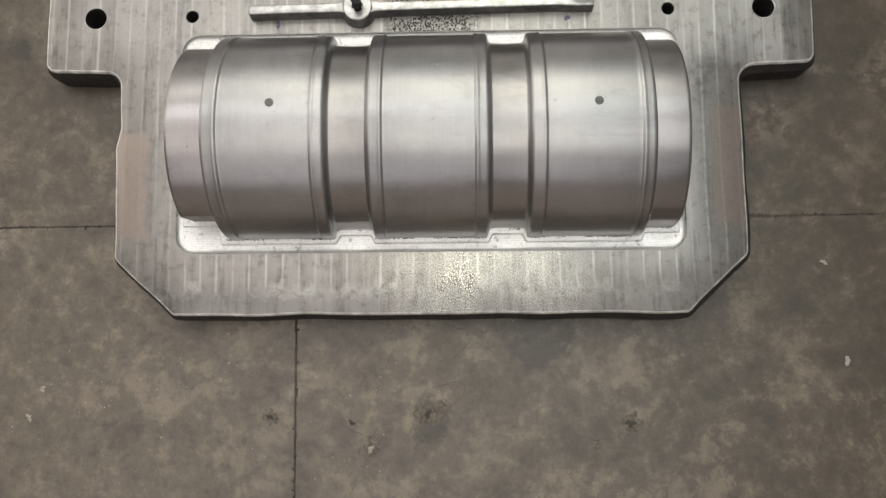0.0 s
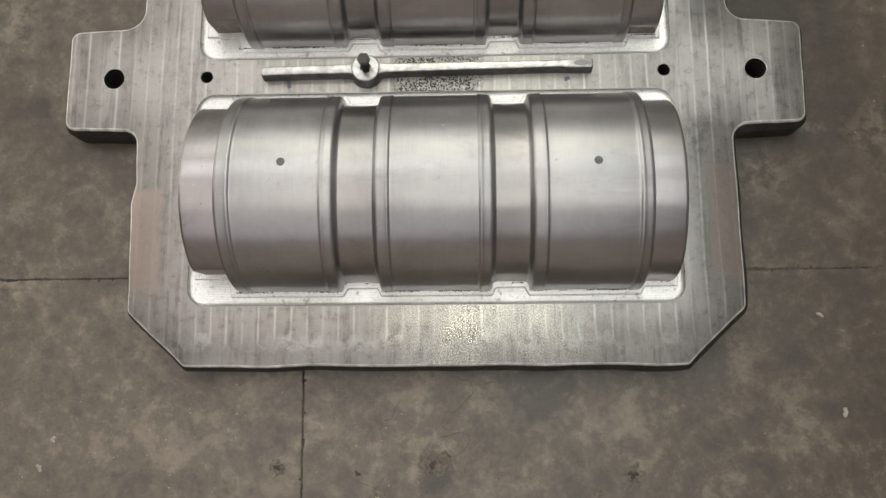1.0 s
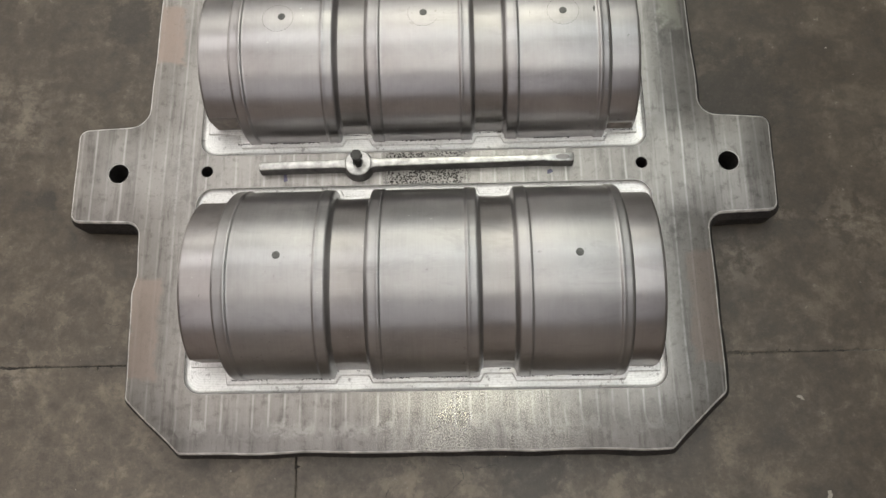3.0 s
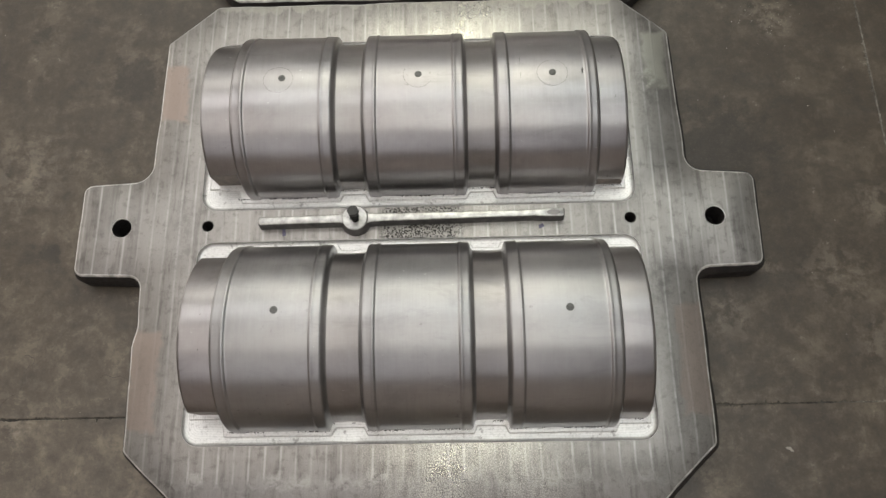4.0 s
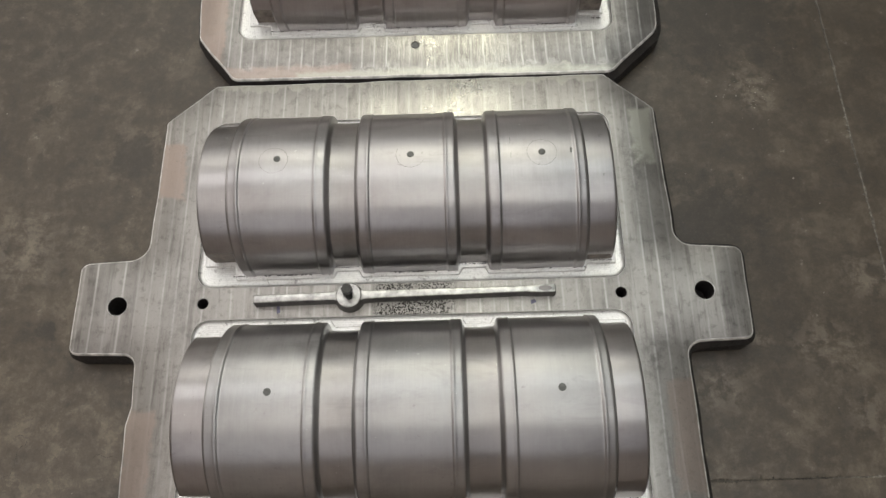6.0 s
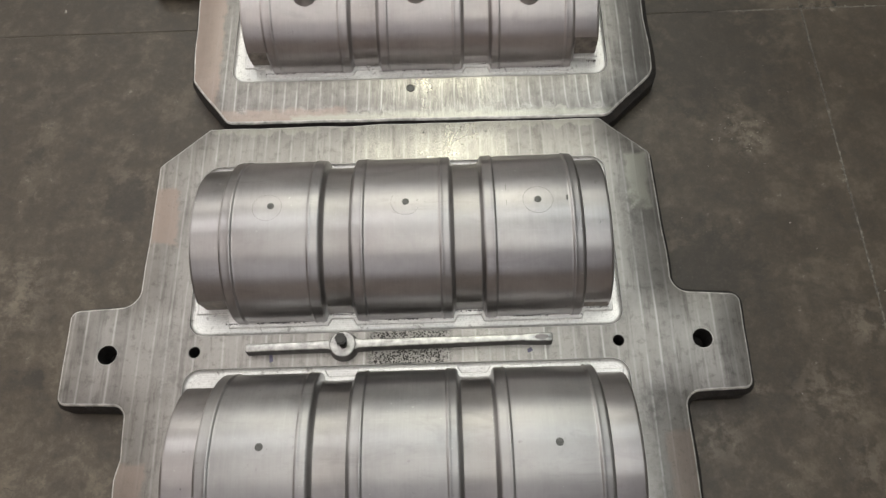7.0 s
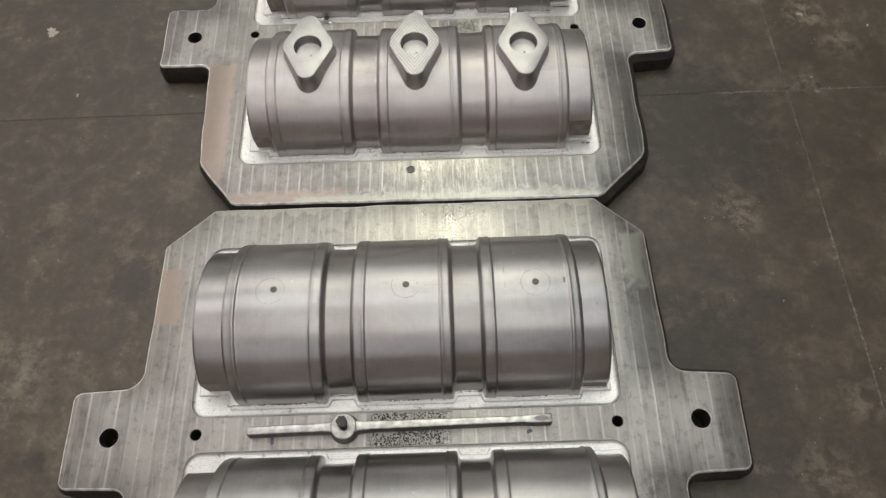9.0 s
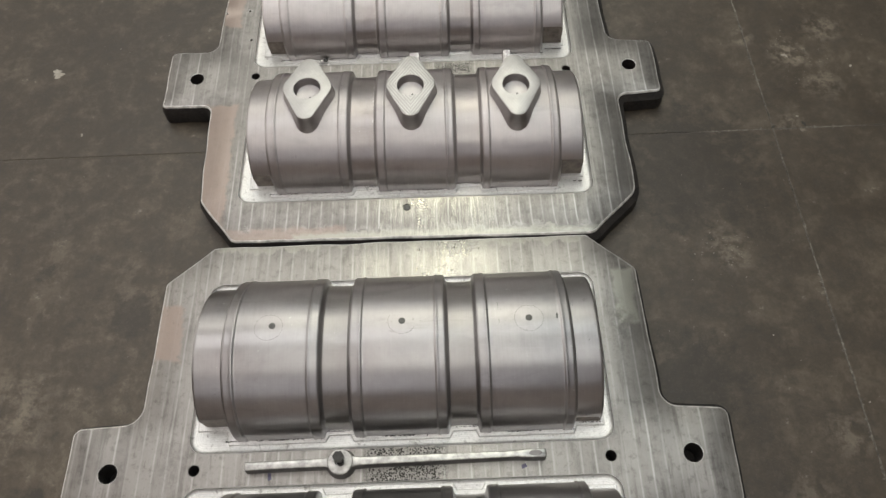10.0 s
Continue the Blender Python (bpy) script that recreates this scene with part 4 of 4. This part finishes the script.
def build_flange(parent, x, y, z_top, face_metal):
    """A lozenge flange pad with a blind bore, on a sloping pedestal that meets the barrel."""
    fl = new("flange_pad")
    fl.parent = parent
    fl.matrix_basis = pose(x, y, 0)
    tagged(fl, "lozenge-shaped machined flange pad with a round bore")
    lz = rounded([(0, -0.105, 0.019), (0.0525, 0, 0.032), (0, 0.094, 0.019), (-0.0525, 0, 0.032)], 8)
    lz = subdivided(lz, 0.012)
    bm = bmesh.new()
    rows = [ring(bm, inset(lz, -d), z_top - h) for d, h in ((0.0, 0.0004), (0.0008, 0.0012), (0.0016, 0.01), (0.003, 0.019), (0.0045, 0.026), (0.0075, 0.034), (0.012, 0.044), (0.017, 0.06), (0.021, 0.08))]
    for a, b in zip(rows, rows[1:]):
        band(bm, a, b)
    part("pedestal", bm, FLANGE, fl, angle=60)
    bm = bmesh.new()
    rim, r = ring(bm, lz, z_top - 0.0004), 0.0265
    face = ring(bm, inset(lz, 0.001), z_top)
    band(bm, rim, face)
    lip = ring(bm, circle(0, -0.004, r + 0.001, 40), z_top)
    cap(bm, [face, lip])
    part("pad_face", bm, face_metal, fl)
    bm = bmesh.new()
    r = 0.0265
    rows = [ring(bm, circle(0, -0.004, q, 40), z) for q, z in ((r + 0.001, z_top), (r, z_top - 0.001), (r, z_top - 0.016), (r - 0.002, z_top - 0.0195), (r - 0.005, z_top - 0.0205), (r - 0.02, z_top - 0.021))]
    for a, b in zip(rows, rows[1:]):
        band(bm, a, b)
    bm.faces.new(rows[-1])
    part("bore", bm, FLANGE, fl)
    bm = bmesh.new()
    bmesh.ops.create_cone(bm, cap_ends=True, segments=16, radius1=0.0022, radius2=0.002, depth=0.001, matrix=pose(0.003, -0.012, z_top - 0.0204))
    part("pilot_mark", bm, PLUG, fl, "tiny dark pilot mark in the bore")
    return fl


def build_mould(label, at, seed, outline, holes, core_y, dx, backs, material, clips, plugs, circles, metals, spans, swell):
    mould = thing("mould_half", label, "mould", at, "mould halves on the floor")
    build_plate(mould, seed, outline, holes, core_y, dx, backs, material, swell)
    for yc, shift, back, c, p, q, metal, row in zip(core_y, dx, backs, clips, plugs, circles, metals, spans):
        build_recess(mould, yc, shift, back)
        build_ledge(mould, yc, shift, back, c, row)
        build_core(mould, yc, shift, c, p, q, metal, row)
    return mould


first = build_mould(
    "grey milled steel mould half with ribbed cores and bolted bar", pose(0, 0, 0, 0, 0, -0.3), 3, OUTLINE_A, HOLES_A, (-0.189, 0.195), (0.0, 0.0), (0.16, 0.153), STEEL,
    ((0.12, 1.0), (0.121, 0.134)),
    (((-0.205, -0.169), (0.227, -0.173)), ((-0.213, 0.214), (0.008, 0.215), (0.224, 0.212))),
    ((), ((-0.219, 0.212, 0.024), (0.008, 0.215, 0.024, 150, 330), (0.224, 0.212, 0.0245))), ((CORE_SATIN, WAIST, COLLAR), (CORE, WAIST, CORE)), (SPANS_FRONT, SPANS_BACK), 0.0065,
)
for x, y, yc, long, wide, turn, off in (
    (-0.317, -0.225, -0.189, 0.0016, 0.0009, 60, -STEP), (-0.317, -0.17, -0.189, 0.001, 0.0006, 20, -STEP),
    (0.173, 0.208, 0.195, 0.006, 0.0004, 88, 0.0), (0.173, 0.238, 0.195, 0.008, 0.0004, 90, 0.0), (0.272, 0.214, 0.195, 0.006, 0.0014, 86, 0.0005),
    (0.302, 0.243, 0.195, 0.0035, 0.0005, 130, -STEP), (0.324, 0.172, 0.195, 0.0028, 0.0006, 70, -STEP),
):
    build_nick(first, x, y, yc, long, wide, turn, off)
build_runner(first)
build_ink(first, -0.223, -0.013, 0.0032, 0.008, 8)
build_ink(first, 0.205, -0.012, 0.005, 0.0035, 20)

SECOND_Y = (-0.17, 0.197)
second = build_mould(
    "grey milled steel mould half with three lozenge flange pads", pose(0.033, 0.868, 0, 0, 0, -0.75), 8, OUTLINE_B, HOLES_B, SECOND_Y, (0.004, 0.0), (0.156, 0.156), STEEL_B,
    ((0.126, 0.118), (0.126, 0.118)), ((), ()), ((), ()), ((CORE_DULL, WAIST_DULL, CORE_DULL), (CORE_DULL, WAIST_DULL, CORE_DULL)), (SPANS_PADDED, SPANS_PADDED), 0.011,
)
bm = bmesh.new()
bmesh.ops.create_cone(bm, cap_ends=True, segments=28, radius1=0.0074, radius2=0.007, depth=0.003, matrix=pose(-0.0135, -0.36, TOP - 0.002))
part("vent_plug", bm, PLUG, second, "small dark grey round plug")
for x, y, r, metal, name in ((-0.2, 0.044, 0.0055, BLACK_STEEL, "dark_chip"), (-0.209, 0.041, 0.004, EDGE, "bright_burr"), (-0.193, 0.03, 0.0035, EDGE, "bright_burr")):
    bm = bmesh.new()
    bmesh.ops.create_icosphere(bm, subdivisions=2, radius=r)
    for v in bm.verts:
        v.co *= 1 + 0.35 * noise.noise(v.co * 260 + Vector((x * 50, 0, 0)))
        v.co.z *= 0.6
    bmesh.ops.translate(bm, verts=bm.verts, vec=(x, y, TOP + r * 0.25))
    part(name, bm, metal, second, "small torn metal scrap on the plate")
for (x, y), face_metal in zip(((-0.206, -0.149), (0.002, -0.149), (0.2135, -0.155)), PAD_FACES):
    build_flange(second, x, y, 0.181, face_metal)


# short gates that join the tips of the pads to the foot of the core behind
for x, half in ((0.004, 0.0125), (0.2155, 0.0095)):
    bm = bmesh.new()
    rows = []
    for y, z in ((0.002, TOP - RIM + 0.002), (0.008, TOP - 0.001), (0.03, TOP + 0.002), (0.042, TOP + 0.005), (0.052, TOP + 0.009), (0.06, TOP + 0.012)):
        rows.append([bm.verts.new((x + half * u, y, max(TOP - RIM, z - drop))) for u, drop in ((-1.0, 0.06), (-0.98, 0.004), (-0.85, 0.0), (0.0, -0.0008), (0.85, 0.0), (0.98, 0.004), (1.0, 0.06))])
    for a, b in zip(rows, rows[1:]):
        for k in range(6):
            bm.faces.new((a[k], a[k + 1], b[k + 1], b[k]))
    bm.faces.new(rows[0])
    part("gate", bm, WAIST_DULL, second, "short pale metal gate at the core foot")


# ---- floor bays, nearest last ----
seeds = [floor_panel_mesh(k, BAY_X, BAY_Y) for k in range(5)]
for i in range(-4, 5):
    for j in range(-4, 5):
        ob = new("floor_panel", seeds[(i * 3 + j * 7) % 5])
        ob.parent = floor
        ob.location = (BAY_X0 + i * BAY_X, BAY_Y0 + j * BAY_Y, 0)


# ---- small marks on the floor ----
def mound(seed, r, h, n=24):
    """A low ragged crumb or splash."""
    rnd = random.Random(seed)
    ph = [rnd.uniform(0, 6.28) for _ in range(3)]
    bm = bmesh.new()
    pts = []
    for i in range(n):
        a = 2 * math.pi * i / n
        q = r * (1 + 0.3 * math.sin(2 * a + ph[0]) + 0.22 * math.sin(3 * a + ph[1]) + rnd.uniform(-0.3, 0.3))
        pts.append(Vector((q * math.cos(a), q * 0.75 * math.sin(a))))
    rows = [ring(bm, pts, -0.0005), ring(bm, [p * 0.7 for p in pts], h * 0.8)]
    band(bm, *rows)
    mid = bm.verts.new((0, 0, h))
    for i in range(n):
        bm.faces.new((rows[1][i], rows[1][(i + 1) % n], mid))
    return bm


SPLASHES = (
    (-0.579, -0.547, 0.006), (-0.597, -0.588, 0.007), (-0.092, -0.638, 0.007), (0.577, -0.375, 0.006), (0.6, -0.519, 0.008),
    (-0.814, 0.955, 0.02), (0.704, 0.22, 0.0022), (0.843, 0.084, 0.0028), (0.91, 0.918, 0.009), (1.054, 0.878, 0.005), (0.89, 0.737, 0.003),
    (-0.122, -0.561, 0.002), (-0.303, -0.469, 0.002), (-0.302, -0.512, 0.002), (-0.72, 0.768, 0.005),
)
for k, (x, y, r) in enumerate(SPLASHES):
    ob = new("mortar_splash", mesh_of("mortar_splash", mound(k, r * 0.8, min(0.0015, r * 0.3)), CHALK))
    ob.location = (x, y, 0)
    ob.rotation_euler = (0, 0, k * 1.9)
    tagged(ob, "small pale mortar splash stuck to the concrete floor", "splash", "mortar splashes on the floor")
PITS = ((-0.119, -0.6, 0.005), (-0.008, -0.59, 0.008), (0.006, -0.585, 0.005), (0.285, -0.605, 0.009), (-0.239, -0.591, 0.006), (0.83, 0.71, 0.005), (0.9, 0.716, 0.007))
for k, (x, y, r) in enumerate(PITS):
    ob = new("floor_chip", mesh_of("floor_chip", mound(50 + k, r, 0.0006), DARK_CHIP))
    ob.location = (x, y, 0)
    ob.rotation_euler = (0, 0, k * 1.3)
    tagged(ob, "small dark chipped spot in the concrete floor", "chip", "chipped spots in the floor")


def crumbs(places, seed, lo, hi):
    """Many tiny lumps in one mesh, each a squashed octahedron."""
    rnd = random.Random(seed)
    verts, faces = [], []
    for x, y, z in places:
        r = rnd.uniform(lo, hi)
        a = rnd.uniform(0, 3.1)
        k = len(verts)
        for i in range(4):
            q = r * rnd.uniform(0.6, 1.3)
            verts.append((x + q * math.cos(a + i * 1.571), y + q * math.sin(a + i * 1.571), z))
        verts.append((x, y, z + r * 0.7))
        faces += [(k + i, k + (i + 1) % 4, k + 4) for i in range(4)]
    me = bpy.data.meshes.new("crumbs")
    me.from_pydata(verts, [], faces)
    return me


rnd = random.Random(4)
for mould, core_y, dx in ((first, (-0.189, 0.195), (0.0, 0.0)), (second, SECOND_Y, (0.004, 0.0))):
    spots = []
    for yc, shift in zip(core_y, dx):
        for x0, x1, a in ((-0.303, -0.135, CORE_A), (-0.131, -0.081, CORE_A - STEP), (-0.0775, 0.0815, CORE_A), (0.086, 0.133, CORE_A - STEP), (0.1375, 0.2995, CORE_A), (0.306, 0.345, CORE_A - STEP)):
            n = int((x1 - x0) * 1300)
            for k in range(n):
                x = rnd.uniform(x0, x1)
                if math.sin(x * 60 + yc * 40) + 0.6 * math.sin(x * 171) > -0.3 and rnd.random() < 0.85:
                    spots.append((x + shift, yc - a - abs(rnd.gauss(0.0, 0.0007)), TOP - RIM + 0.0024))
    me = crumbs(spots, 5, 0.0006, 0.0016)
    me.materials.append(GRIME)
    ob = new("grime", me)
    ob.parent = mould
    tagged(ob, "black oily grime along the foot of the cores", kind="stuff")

spots = [(rnd.uniform(-1.0, 1.25), rnd.uniform(-0.8, 1.3), 0.0) for _ in range(150)]
spots += [(rnd.gauss(-0.35, 0.2), rnd.gauss(-0.58, 0.07), 0.0) for _ in range(50)]
spots += [(rnd.gauss(0.656, 0.03), rnd.gauss(0.408, 0.03), 0.0) for _ in range(40)]
spots += [(rnd.gauss(0.93, 0.05), rnd.gauss(0.9, 0.05), 0.0) for _ in range(40)]
me = crumbs(spots, 9, 0.0005, 0.0013)
me.materials.append(CHALK)
tagged(new("grit", me), "scattered pale grit on the concrete floor", "grit", kind="stuff")

# broken-out craters with raised, ragged lips
for k, (x, y, r) in enumerate(((-0.008, -0.588, 0.013), (0.285, -0.605, 0.012), (-0.09, -0.636, 0.009), (-0.239, -0.591, 0.009), (0.012, -0.578, 0.007), (0.235, -0.632, 0.006))):
    bm = bmesh.new()
    rr = random.Random(k)
    wob = [1 + rr.uniform(-0.35, 0.35) for _ in range(20)]
    def lip(q, z):
        return ring(bm, [Vector((q * w * math.cos(i * math.pi / 10), 0.8 * q * w * math.sin(i * math.pi / 10))) for i, w in enumerate(wob)], z)
    rows = [lip(r * 1.5, -0.0003), lip(r * 1.12, 0.0009), lip(r * 0.95, 0.0011), lip(r * 0.75, 0.0003), lip(r * 0.3, 0.0001)]
    for a, b in zip(rows, rows[1:]):
        band(bm, a, b)
    bm.faces.new(rows[-1])
    ob = new("floor_crater", mesh_of("floor_crater", bm, BROKEN))
    ob.location, ob.rotation_euler = (x, y, 0), (0, 0, k * 0.8)
    tagged(ob, "shallow ragged crater broken out of the concrete floor", "crater", "craters in the floor")


def crack(seed, x, y, heading, length):
    """A hairline crack that wanders over the floor."""
    rr = random.Random(seed)
    bm = bmesh.new()
    last, step = None, 0.006
    for i in range(int(length / step)):
        w = 0.00032 * (1 - i * step / length) + 0.0001
        nx, ny = -math.sin(heading), math.cos(heading)
        now = [bm.verts.new((x + nx * w * d, y + ny * w * d, 0.00025 if d == 0 else -0.0001)) for d in (-1.2, 0, 1.2)]
        if last:
            bm.faces.new((last[0], last[1], now[1], now[0]))
            bm.faces.new((last[1], last[2], now[2], now[1]))
        last = now
        heading += rr.gauss(0, 0.55) - 0.1 * (i % 5 - 2)
        x, y = x + step * math.cos(heading), y + step * math.sin(heading)
    return part("hairline_crack", bm, GRIME, floor)


for row in ((1, 0.03, -0.46, -1.9, 0.16), (2, 0.0, -0.55, -1.2, 0.12), (3, 0.07, -0.47, -0.6, 0.1), (4, -0.12, -0.61, -0.8, 0.08), (5, -0.66, -0.2, 0.4, 0.15), (6, -0.528, -0.24, 0.42, 0.09), (7, -0.06, -0.5, -2.2, 0.09)):
    crack(*row)
